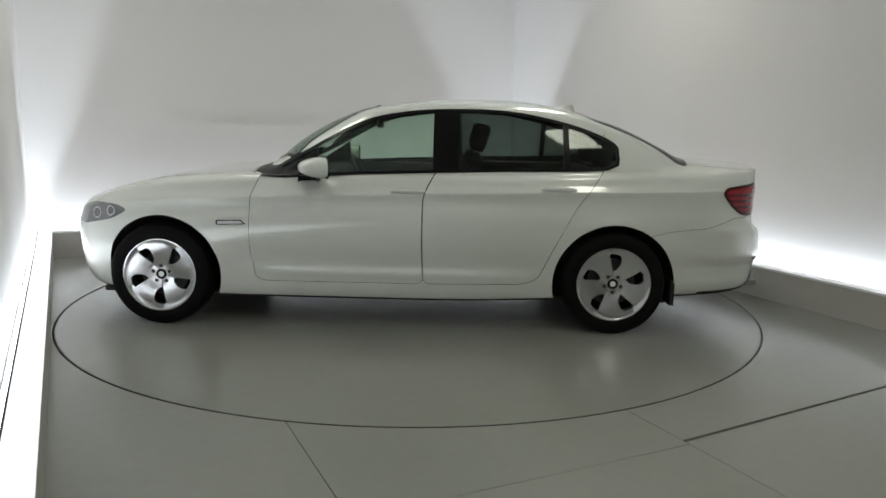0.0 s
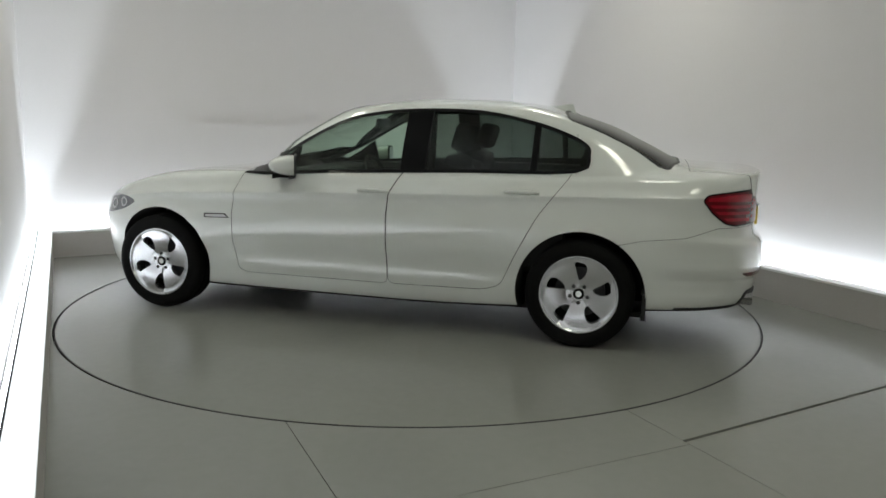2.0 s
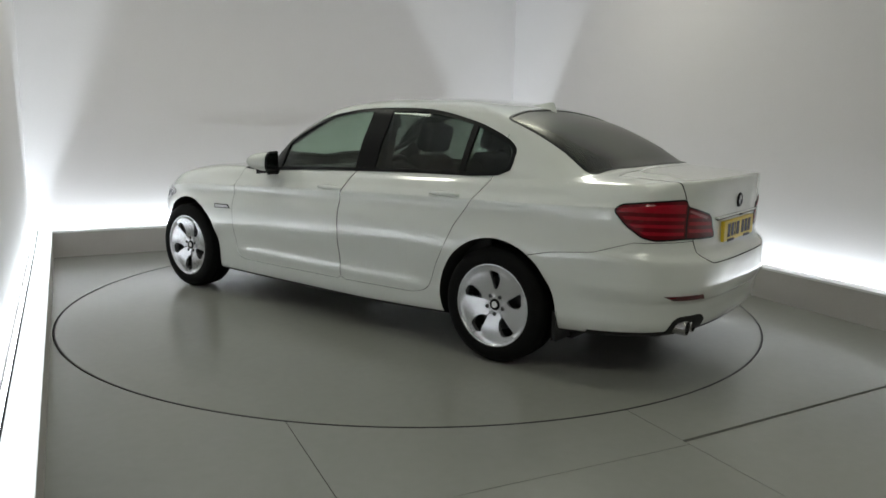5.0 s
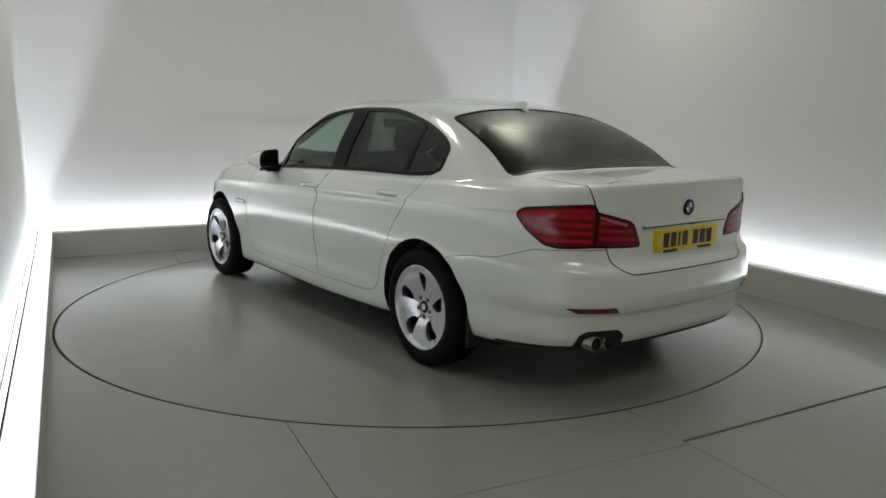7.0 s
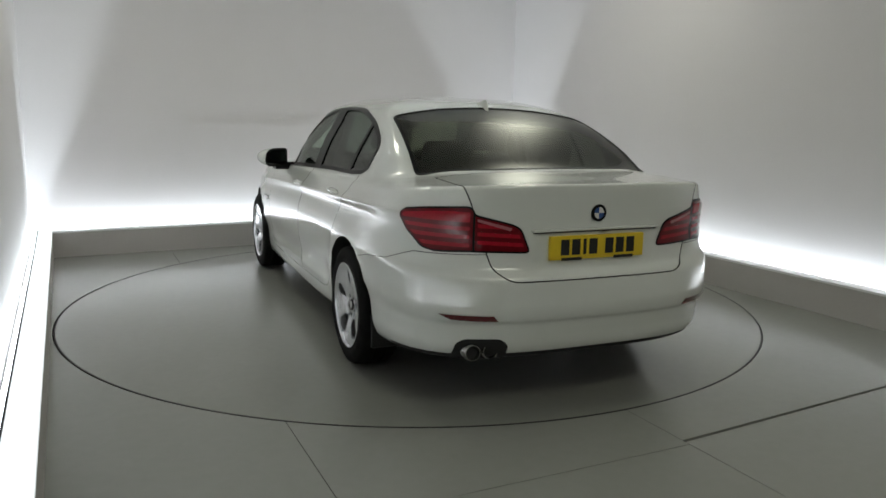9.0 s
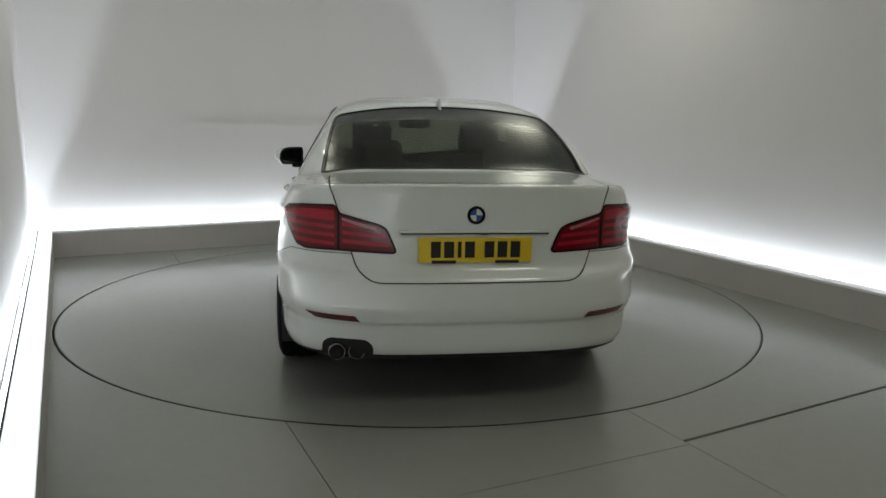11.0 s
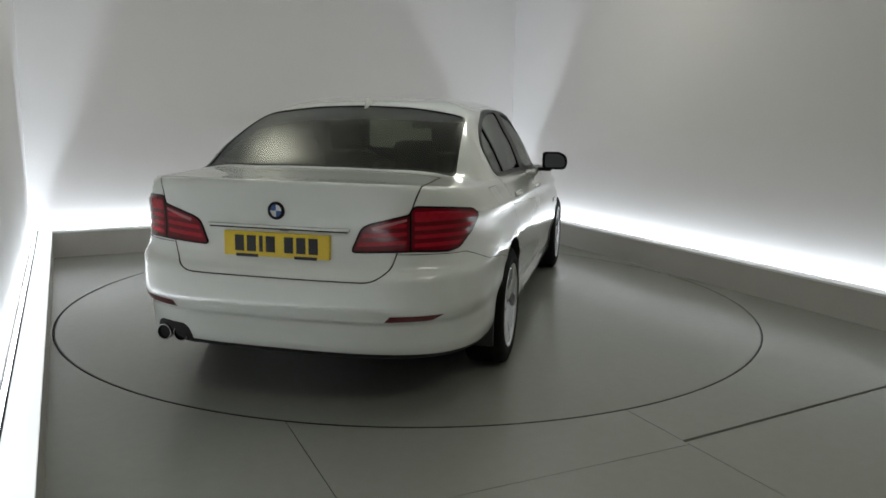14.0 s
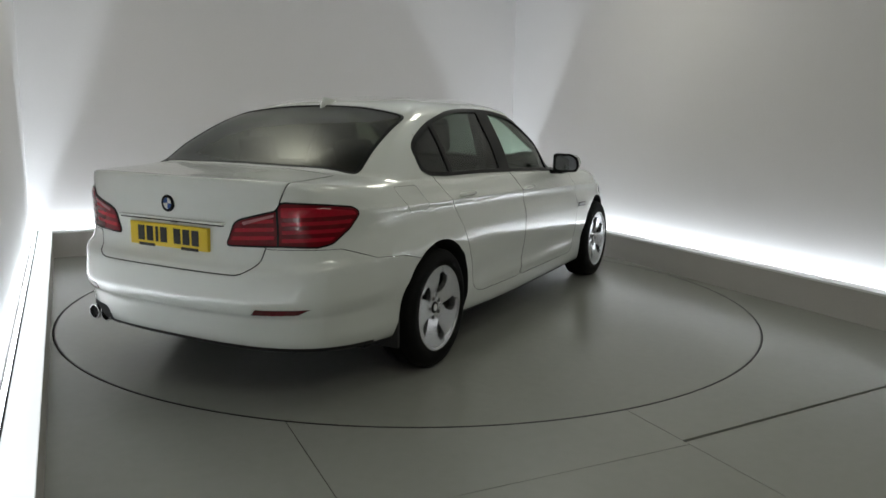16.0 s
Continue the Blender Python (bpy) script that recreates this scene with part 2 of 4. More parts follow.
def build_room():
    floor = box(bmesh.new(), LX - 0.6, RX + 0.8, FY - 0.2, BY + 0.9, -0.30, -0.25)
    floor = tagged(part("floor", floor, PIT, smooth=0), "grey painted board floor with thin joints", "floor", kind="structure")
    xa, xb, xc, xd = LX - 0.6, -1.51, 0.038, RX + 0.8
    g, y0, y1 = 0.002, FY - 0.2, BY + 0.9
    tilt = math.tan(radians(3.9))
    sheets = ([(xa, y0), (xb - g, y0), (xb - g, y1), (xa, y1)],
              [(xb + g, -2.94 + g), (xc - g, -2.94 + g), (xc - g, -1.2), (xb + g, -1.2)],
              [(xb + g, 1.2), (xc - g, 1.2), (xc - g, y1), (xb + g, y1)],
              [(xc + g, -2.905 + 5 * g), (xd, -2.905 + 5 * g + (xd - xc) * tilt), (xd, y1), (xc + g, y1)],
              [(xb + g, y0), (xc - g, y0), (xc - g, -2.94 - g), (xb + g, -2.94 - g)],
              [(xc + g, y0), (xd, y0), (xd, -2.905 - 5 * g + (xd - xc) * tilt), (xc + g, -2.905 - 5 * g)])
    for k, line in enumerate(sheets):
        me = mesh_of(prism(line, "z", -0.06, 0.0), FLOOR)
        if k < 4:
            me = boolean(me, mesh_of(lathe_z(R_TABLE + 0.003, -0.3, 0.3, centre=(-0.002, 0.0015)), PIT), "DIFFERENCE")
        part("floor_sheet", me, FLOOR, floor, smooth=0)
    for name, x0, x1 in (("wall_left", LX - LEFT_OUT - 0.12, LX - LEFT_OUT), ("wall_right", RX + SLOT_OUT, RX + SLOT_OUT + 0.12)):
        bm = box(bmesh.new(), x0, x1, FY - 0.2, BY + 0.9, 0.0, CEIL)
        turned(bm, RIGHT_TURN if name == "wall_right" else LEFT_TURN, RX if name == "wall_right" else LX, 0)
        tagged(part(name, bm, WALL, smooth=0), "plain white painted showroom wall washed by cove light", "wall", kind="structure")
    bm = turned(box(bmesh.new(), LX - 0.6, RX + 0.8, BY + SLOT_OUT, BY + SLOT_OUT + 0.12, 0.0, CEIL), BACK_TURN, 0, BY)
    tagged(part("wall_back", bm, WALL, smooth=0), "plain white painted showroom wall washed by cove light", "wall", kind="structure")
    batten = turned(box(bmesh.new(), BATTEN[0], BATTEN[1], BY + SLOT_OUT - 0.005, BY + SLOT_OUT + 0.001, BATTEN[2], BATTEN[3]), BACK_TURN, 0, BY)
    tagged(part("wall_batten", batten, WALL, smooth=0), "thin white painted batten on the back wall", "trim", kind="structure")
    # unseen end wall, kept dark so that less light bounces onto the car
    bm = box(bmesh.new(), LX - 0.6, RX + 0.8, FY - 0.32, FY - 0.2, 0.0, CEIL)
    tagged(part("wall_front", bm, DARK_END, smooth=0), "plain dark grey unseen wall, added to dim the car's near side", "wall", kind="structure")
    bm = box(bmesh.new(), LX - 0.6, RX + 0.8, FY - 0.32, BY + 0.9, CEIL, CEIL + 0.1)
    tagged(part("ceiling", bm, CEILING, smooth=0), "plain off-white ceiling", "ceiling", kind="structure")
    # cove ledges: an upright front board with a white cap, the slot open behind it
    for name, spec in (("left", (LX - LEFT_IN, LX, FY, BY + 0.02)), ("right", (RX, RX + SLOT_IN, FY, BY + 0.2)), ("back", (LX - 0.2, RX + 0.25, BY, BY + SLOT_IN))):
        x0, x1, y0, y1 = spec
        ledge = new("cove_ledge", None)
        tagged(ledge, "low white boxed cove ledge hiding a light strip along the wall", "ledge", "cove ledges")
        fix = (lambda b: turned(b, BACK_TURN, 0, BY)) if name == "back" else ((lambda b: turned(b, RIGHT_TURN, RX, 0)) if name == "right" else (lambda b: turned(b, LEFT_TURN, LX, 0)))
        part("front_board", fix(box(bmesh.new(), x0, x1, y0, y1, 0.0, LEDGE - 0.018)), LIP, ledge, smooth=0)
        # the left cap is no lamp; its brightness is put in as emission
        part("cap", fix(box(bmesh.new(), x0 - 0.001, x1 + 0.001, y0, y1, LEDGE - 0.018, LEDGE, 0.003)), CAP_GLOW if name == "left" else LIP_TOP, ledge, "white cap board", smooth=0)
        if name == "left":
            part("cap_joint", fix(box(bmesh.new(), x0 - 0.010, x0 - 0.001, y0, y1, LEDGE - 0.03, LEDGE + 0.003)), PIT, ledge, "thin dark joint", smooth=0)
        span = {"back": (LX - 0.2, RX + 0.2, BY + 0.17, BY + 0.21), "left": (LX - LEFT_STRIP - 0.015, LX - LEFT_STRIP + 0.015, FY, BY), "right": (RX + 0.17, RX + 0.21, -3.1, BY)}[name]
        top = STRIP_Z[name] - 0.012
        part("strip_rail", fix(box(bmesh.new(), *span, 0.0, top - 0.012)), LIP_TOP, ledge, smooth=0)
        part("light_strip", fix(box(bmesh.new(), *span, top - 0.012, top)), LED, ledge, "glowing cool white light strip", smooth=0)
    for lx, ly, wide, deep, _ in CEILING_LIGHTS:
        light = new("ceiling_light", None)
        light.location = (lx, ly, CEIL)
        tagged(light, "unseen flat warm white ceiling light panel in a white frame", "ceiling light", "ceiling lights")
        part("frame", box(bmesh.new(), -wide / 2 - 0.04, wide / 2 + 0.04, -deep / 2 - 0.04, deep / 2 + 0.04, -0.05, 0.0, 0.005), LIP_TOP, light, smooth=0)
        part("diffuser", box(bmesh.new(), -wide / 2, wide / 2, -deep / 2, deep / 2, -0.056, -0.048), PANEL, light, smooth=0)


def lathe_z(r, z0, z1, steps=160, centre=(0, 0)):
    bm = bmesh.new()
    bmesh.ops.create_cone(bm, cap_ends=True, segments=steps, radius1=r, radius2=r, depth=z1 - z0, matrix=Matrix.Translation((*centre, (z0 + z1) / 2)))
    return bm


build_room()

turntable = new("turntable", None)
tagged(turntable, "round grey painted turntable set flush in the floor", "turntable")
part("deck", lathe_z(R_TABLE - 0.012, -0.2, 0.0), DISC, turntable, smooth=30)
edge = bmesh.new()
for r, z in ((R_TABLE - 0.0115, -0.08), (R_TABLE - 0.004, -0.08), (R_TABLE - 0.004, 0.0005), (R_TABLE - 0.0115, 0.0005)):
    for k in range(160):
        edge.verts.new((r * math.cos(math.pi * k / 80), r * math.sin(math.pi * k / 80), z))
edge.verts.ensure_lookup_table()
for i in range(4):
    for k in range(160):
        edge.faces.new([edge.verts[j] for j in (160 * i + k, 160 * i + (k + 1) % 160, 160 * ((i + 1) % 4) + (k + 1) % 160, 160 * ((i + 1) % 4) + k)])
part("edge_band", edge, PLASTIC, turntable, "dark edge band", smooth=30)

# ---------- the car ----------
# car space: x to its right, y forwards from the rear axle, z up; AXLE puts the table's axis at the car's origin
AXLE = Vector((0.011, -1.346, 0))
YM = 1.2


def ring(w, yr, yf, zs, rear=(3.0, 12.6), front=(2.5, 7.3)):
    """One level line round the body: half width, rear and front ends, (y, z) keys and the bows of its ends."""
    pts, ends, sides = [], 14, 46
    for lo, (n, m), sgn in ((yr, rear, -1), (yf, front, 1)):
        length = abs(lo - YM)
        knee = 0.90
        xk = (1 - knee ** m) ** (1 / n)
        e = [(xk * math.sin(math.pi / 2 * i / ends) ** 1.0) for i in range(ends)]
        half = [(x * w, YM + sgn * length * (1 - x ** n) ** (1 / m)) for x in e]
        half += [(w * (1 - (knee * (1 - i / (sides / 2))) ** m) ** (1 / n), YM + sgn * length * knee * (1 - i / (sides / 2))) for i in range(sides // 2)]
        pts.append(half)
    line = pts[0] + [(w, YM)] + pts[1][::-1]
    z = curve_at(zs, [p[1] for p in line])
    return np.array([(p[0], p[1], q) for p, q in zip(line, z)])


def level(zr, za, zm, zb, zf, yr, yf):
    return [(yr, zr), (max(yr + 0.1, -0.35), za), (1.2, zm), (min(yf - 0.1, 2.9), zb), (yf, zf)]


def rings():
    glass_f, glass_r = (2.8, 5.5), (3.2, 14.0)
    lower = [
        (0.74, -0.82, 3.51, (0.26, 0.23, 0.17, 0.185, 0.19)),
        (0.865, -1.02, 3.66, (0.282, 0.25, 0.188, 0.195, 0.21)),
        (0.897, -1.062, 3.72, (0.33, 0.295, 0.25, 0.26, 0.28)),
        (0.906, -1.076, 3.75, (0.40, 0.345, 0.315, 0.335, 0.36)),
        (0.909, -1.082, 3.755, (0.435, 0.40, 0.370, 0.385, 0.405)),
        (0.914, -1.090, 3.76, (0.457, 0.45, 0.425, 0.43, 0.445)),
        (0.924, -1.100, 3.76, (0.475, 0.51, 0.49, 0.49, 0.49)),
        (0.932, -1.104, 3.76, (0.545, 0.57, 0.555, 0.55, 0.53)),
        (0.936, -1.102, 3.76, (0.61, 0.63, 0.625, 0.605, 0.56)),
        (0.937, -1.090, 3.76, (0.665, 0.70, 0.70, 0.66, 0.61)),
        (0.932, -1.045, 3.75, (0.712, 0.76, 0.76, 0.71, 0.65)),
    ]
    waist = [
        (0.914, -1.038, 3.74, (0.84, 0.85, 0.835, 0.77, 0.69)),
        (0.917, -1.043, 3.72, (0.96, 0.935, 0.895, 0.83, 0.73)),
        (0.908, -1.044, 3.715, (0.978, 0.950, 0.911, 0.843, 0.737)),
        (0.884, -1.051, 3.69, (1.080, 0.985, 0.945, 0.880, 0.77)),
        (0.862, -1.041, 3.64, (1.092, 1.030, 0.985, 0.930, 0.80)),
        (0.850, -0.96, 3.33, (1.094, 1.045, 1.000, 0.970, 0.895)),
        (0.840, -0.77, 2.84, (1.106, 1.060, 1.010, 0.995, 0.985)),
    ]
    upper = [
        (0.832, -0.575, 2.46, (1.120, 1.075, 1.020, 0.990, 1.008)),
        (0.760, -0.375, 2.17, (1.20, 1.20, 1.20, 1.20, 1.20)),
        (0.680, -0.075, 1.93, (1.335, 1.335, 1.34, 1.335, 1.335)),
        (0.626, 0.14, 1.72, (1.395, 1.405, 1.430, 1.425, 1.41)),
        (0.53, 0.33, 1.51, (1.452, 1.464, 1.478, 1.47, 1.46)),
        (0.35, 0.52, 1.32, (1.500, 1.505, 1.510, 1.506, 1.498)),
        (0.03, 0.75, 1.22, (1.520, 1.521, 1.524, 1.522, 1.518)),
    ]
    rows = [(r, 0) for r in lower + waist[:5]] + [(r, 1) for r in waist[5:]] + [(r, 2 + k) for k, r in enumerate(upper)]
    out = []
    for (w, yr, yf, z), zone in rows:
        f = ((2.7, 8.0), (2.6, 6.0))[zone] if zone < 2 else glass_f
        bow = (3.1, 10.5) if zone < 2 else {2: (3.2, 14), 3: (4.5, 16), 4: (6, 18), 5: (8, 20), 6: (4, 14)}.get(zone, glass_r)
        line = ring(w, yr, yf, level(*z, yr, yf), bow, f)
        line[:, 2] += {3: 0.01, 4: 0.02, 5: 0.03, 6: 0.025}.get(zone, 0.0) * (1 - (line[:, 0] / w) ** 2)
        out.append(line)
    return np.array(out)


def ease(a, b, q):
    t = np.clip((q - a) / (b - a), 0, 1)
    return t * t * (3 - 2 * t)


def swell(at, wide, q):
    return np.exp(-((q - at) / wide) ** 2)


def pressings(p):
    """Pressed relief of the panels: door swage, hollow below the shoulder, flared arches, bumper ledge and lip."""
    x, y, z = p[..., 0].copy(), p[..., 1].copy(), p[..., 2].copy()
    side = ease(0.70, 0.86, x) * ease(1.05, 0.98, z)
    doors = side * ease(0.42, 0.62, y) * ease(2.42, 2.20, y)
    d = doors * (0.008 * swell(0.368, 0.030, z) - 0.004 * swell(0.47, 0.06, z))
    flank = side * ease(-0.55, -0.25, y) * ease(3.3, 2.9, y)
    d -= flank * 0.007 * swell(0.85 + 0.035 * (1.2 - y), 0.030, z)
    for yw in (0.0, 2.96):
        r = np.hypot(y - yw, z - 0.33)
        d += side * ease(0.28, 0.36, z) * ease(0.80, 0.70, z) * 0.010 * swell(0.41, 0.035, r)
    p[..., 0] += d
    tail = ease(-0.45, -0.65, y)
    e = tail * (0.003 * swell(0.695, 0.020, z) - 0.003 * swell(0.62, 0.03, z) + 0.006 * swell(0.528, 0.022, z) - 0.004 * swell(0.46, 0.02, z) + 0.005 * swell(0.350, 0.022, z))
    dx, dy = x, (y + 0.55) * 1.6
    n = np.hypot(dx, dy) + 1e-6
    p[..., 0] += e * dx / n * np.minimum(x / 0.05, 1)
    p[..., 1] += e * dy / n
    return p


def loft(grow=0.0, steps=3):
    """The closed outer skin of the car, moved outwards by grow."""
    base = rings()
    n = len(base)
    q = np.linspace(0, n - 1, (n - 1) * steps + 1)
    fine = np.empty((len(q), base.shape[1], 3))
    for j in range(base.shape[1]):
        for k in range(3):
            fine[:, j, k] = curve_at(list(zip(range(n), base[:, j, k])), q)
    fine = pressings(fine)
    bm = bmesh.new()
    cols = fine.shape[1]
    grid = []
    for row in fine:
        right = [bm.verts.new(p) for p in row]
        left = [right[0]] + [bm.verts.new((-p[0], p[1], p[2])) for p in row[1:-1]] + [right[-1]]
        grid.append((right, left))
    for (r0, l0), (r1, l1) in zip(grid, grid[1:]):
        for j in range(cols - 1):
            bm.faces.new((r0[j], r0[j + 1], r1[j + 1], r1[j]))
            bm.faces.new((l0[j + 1], l0[j], l1[j], l1[j + 1]))
    for r, l in (grid[0], grid[-1]):
        for j in range(cols - 1):
            loop = list(dict.fromkeys((r[j], r[j + 1], l[j + 1], l[j])))
            bm.faces.new(loop)
    bmesh.ops.recalc_face_normals(bm, faces=bm.faces)
    bm.normal_update()
    if grow:
        bm.verts.index_update()
        nrm = [v.normal.copy() for v in bm.verts]
        for _ in range((20 if grow < -0.03 else 5) if grow < 0 else 0):
            nrm = [sum((nrm[e.other_vert(v).index] for e in v.link_edges), nrm[v.index]).normalized() for v in bm.verts]
        moves = [d * grow for d in nrm]
        for v, d in zip(bm.verts, moves):
            v.co += d
    return bm


SKINS = {}


def skin_mesh(grow, mat):
    """A fresh mesh of the skin, moved outwards by grow."""
    if grow not in SKINS:
        SKINS[grow] = mesh_of(loft(grow), PAINT)
    me = SKINS[grow].copy()
    me.materials.clear()
    me.materials.append(mat)
    return me


from mathutils.bvhtree import BVHTree
from mathutils.interpolate import poly_3d_calc

SKIN = loft()
SKIN_TREE = BVHTree.FromBMesh(SKIN)
SKIN.verts.ensure_lookup_table(), SKIN.faces.ensure_lookup_table()


def skin_normals(me):
    """Gives faces that lie on the car's skin the skin's own smooth normals."""
    me.shade_smooth()
    me.set_sharp_from_angle(angle=radians(35))
    normals = [tuple(n.vector) for n in me.corner_normals]
    for poly in me.polygons:
        for li in poly.loop_indices:
            co = me.vertices[me.loops[li].vertex_index].co
            place, nrm, fi, dist = SKIN_TREE.find_nearest(co, 0.02)
            if place is None or dist > 0.013:
                continue
            f = SKIN.faces[fi]
            ws = poly_3d_calc([v.co for v in f.verts], place)
            sn = Vector((0, 0, 0))
            for v, wgt in zip(f.verts, ws):
                sn += v.normal * wgt
            if sn.length > 0 and sn.normalized().dot(poly.normal) > 0.8:
                normals[li] = tuple(sn.normalized())
    me.normals_split_custom_set(normals)
    return me


car = new("car", None)
tagged(car, "white four-door saloon car with silver alloy wheels on the turntable", "car")
SHIFT = Matrix.Translation(AXLE)


def car_part(name, me, mat, parent=None, label="", skin=True):
    if isinstance(me, bmesh.types.BMesh):
        return part_shift(name, me, mat, parent, label)
    if skin:
        skin_normals(me)
    me.transform(SHIFT)
    return part(name, me, mat, parent or car, label, smooth=0 if skin else 35)


def part_shift(name, bm, mat, parent=None, label="", smooth=35):
    bmesh.ops.transform(bm, matrix=SHIFT, verts=bm.verts)
    return part(name, bm, mat, parent or car, label, smooth)


def mirrored(points):
    return [(-x, y) for x, y in points][::-1]


# outlines in the car's side (y, z), rear (x, z) and top (x, y) planes
DLO = smooth_line([(2.31, 0.988), (2.02, 1.168), (1.68, 1.350), (1.43, 1.413), (1.14, 1.441), (0.72, 1.437), (0.38, 1.379), (0.163, 1.315), (0.012, 1.244),
                   (-0.02, 1.173), (0.055, 1.066), (0.69, 1.045), (1.19, 1.028), (1.65, 1.011)], 3)
DOOR_F = rounded([(2.37, 0.86), (2.375, 0.52), (2.34, 0.33), (2.28, 0.305), (1.24, 0.305), (1.25, 0.55), (1.248, 0.88), (1.19, 1.00), (1.12, 1.10), (1.12, 1.60), (2.0, 1.60), (2.30, 1.03)], 0.05)
DOOR_R = rounded([(1.2395, 0.305), (0.60, 0.315), (0.49, 0.35), (0.40, 0.55), (0.27, 0.80), (0.075, 1.06), (0.06, 1.60), (1.1195, 1.60), (1.1195, 1.10), (1.1895, 1.00), (1.2475, 0.88), (1.2495, 0.55)], 0.05)
REAR_GLASS_LINE = rounded([(-0.700, -0.485), (-0.35, -0.548), (0.35, -0.548), (0.700, -0.485), (0.618, 0.14), (0.3, 0.20), (0, 0.21), (-0.3, 0.20), (-0.618, 0.14)], 0.05)
FRONT_GLASS_LINE = rounded([(-0.66, 2.13), (-0.36, 2.30), (0, 2.36), (0.36, 2.30), (0.66, 2.13), (0.47, 1.56), (0.25, 1.61), (-0.25, 1.61), (-0.47, 1.56)], 0.05)
BOOT_LINE = rounded([(-0.46, 0.65), (0.46, 0.65), (0.535, 0.70), (0.56, 0.78), (0.61, 0.93), (0.63, 1.01), (0.66, 1.085), (0.66, 1.40), (-0.66, 1.40), (-0.66, 1.085), (-0.63, 1.01), (-0.61, 0.93), (-0.56, 0.78), (-0.535, 0.70)], 0.04)
BONNET_LINE = rounded([(-0.62, 3.48), (0, 3.62), (0.62, 3.48), (0.74, 2.9), (0.80, 2.34), (0.45, 2.46), (0, 2.52), (-0.45, 2.46), (-0.80, 2.34), (-0.74, 2.9)], 0.08)
BUMPER_SIDE = [(-1.5, 0.0), (-0.20, 0.0), (-0.21, 0.655), (-0.36, 0.690), (-0.60, 0.716), (-0.78, 0.775), (-1.5, 0.779)]
WHEEL_X, FRONT_Y, WHEEL_Z = 0.828, 2.968, 0.335


def car_body():
    body = mesh_of(loft(), PAINT)
    # cabin hollow, kept inside the skin
    inner = loft(-0.045, 2)
    hollow = boolean(mesh_of(inner, LINING), mesh_of(prism([(-0.53, 0.80), (0.45, 0.80), (0.45, 0.34), (2.33, 0.34), (2.33, 1.6), (-0.53, 1.6)], "x", -1.2, 1.2), LINING), "INTERSECT")
    body = boolean(body, hollow, "DIFFERENCE")
    body = boolean(body, mesh_of(prism(inset(DLO, 0.004), "x", -1.3, 1.3), TRIM), "DIFFERENCE")
    body = boolean(body, mesh_of(prism(REAR_GLASS_LINE, "z", 0.98, 1.7), TRIM), "DIFFERENCE")
    body = boolean(body, mesh_of(prism(FRONT_GLASS_LINE, "z", 0.93, 1.7), TRIM), "DIFFERENCE")
    for y, r in ((0.0, 0.395), (FRONT_Y - 0.008, 0.388)):
        for s in (-1, 1):
            arch = lathe([(s * 0.52, r), (s * 1.2, r)], 72)
            bmesh.ops.transform(arch, matrix=Matrix.Translation((0, y, WHEEL_Z - 0.006 + (0.012 if y > 1 else 0))), verts=arch.verts)
            body = boolean(body, mesh_of(arch, GAP), "DIFFERENCE")
    # doors, boot lid, bonnet and rear bumper are lifted out of the body with a narrow gap round them
    lifted = []
    for name, line in (("front_door", DOOR_F), ("rear_door", DOOR_R)):
        for s in (-1, 1):
            small = mesh_of(prism(inset(line, 0.0035), "x", s * 0.70, s * 1.3), GAP)
            door = boolean(body.copy(), small, "INTERSECT")
            big = mesh_of(prism(line, "x", s * 0.70, s * 1.3), GAP)
            body = boolean(body, big, "DIFFERENCE")
            lifted.append((name, door))
    flap = rounded([(-0.375, 1.035), (-0.145, 1.030), (-0.085, 0.900), (-0.285, 0.898)], 0.03)
    lifted.append(("fuel_flap", boolean(body.copy(), mesh_of(prism(inset(flap, 0.002), "x", 0.7, 1.3), GAP), "INTERSECT")))
    body = boolean(body, mesh_of(prism(flap, "x", 0.7, 1.3), GAP), "DIFFERENCE")
    for name, line, axis, a, b in (("boot_lid", BOOT_LINE, "y", -1.4, -0.60), ("rear_bumper", BUMPER_SIDE, "x", -1.4, 1.4), ("bonnet", BONNET_LINE, "z", 0.70, 1.5)):
        lid = boolean(body.copy(), mesh_of(prism(inset(line, 0.006 if name == "boot_lid" else 0.003), axis, a, b - (0.004 if name == "boot_lid" else 0)), GAP), "INTERSECT")
        body = boolean(body, mesh_of(prism(line, axis, a, b), GAP), "DIFFERENCE")
        lifted.append((name, lid))
    return body, lifted


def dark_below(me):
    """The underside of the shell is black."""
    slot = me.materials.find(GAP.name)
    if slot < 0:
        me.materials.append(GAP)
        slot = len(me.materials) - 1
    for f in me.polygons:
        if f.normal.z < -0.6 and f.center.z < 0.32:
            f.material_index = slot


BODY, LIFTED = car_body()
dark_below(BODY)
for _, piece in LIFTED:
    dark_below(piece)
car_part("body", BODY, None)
DOORS = {}
for name, me in LIFTED:
    ob = car_part(name, me, None)
    DOORS.setdefault(name, []).append(ob)


def skin_piece(outline, axis, a, b, out, deep, mat, hole=None):
    """A plate that follows the car's skin inside the outline, from deep to out metres off the skin."""
    me = boolean(skin_mesh(out, mat), mesh_of(prism(outline, axis, a, b), mat), "INTERSECT")
    if hole:
        me = boolean(me, mesh_of(prism(hole, axis, a - 0.1 * (b - a), b + 0.1 * (b - a)), mat), "DIFFERENCE")
    return boolean(me, skin_mesh(deep, mat), "DIFFERENCE")


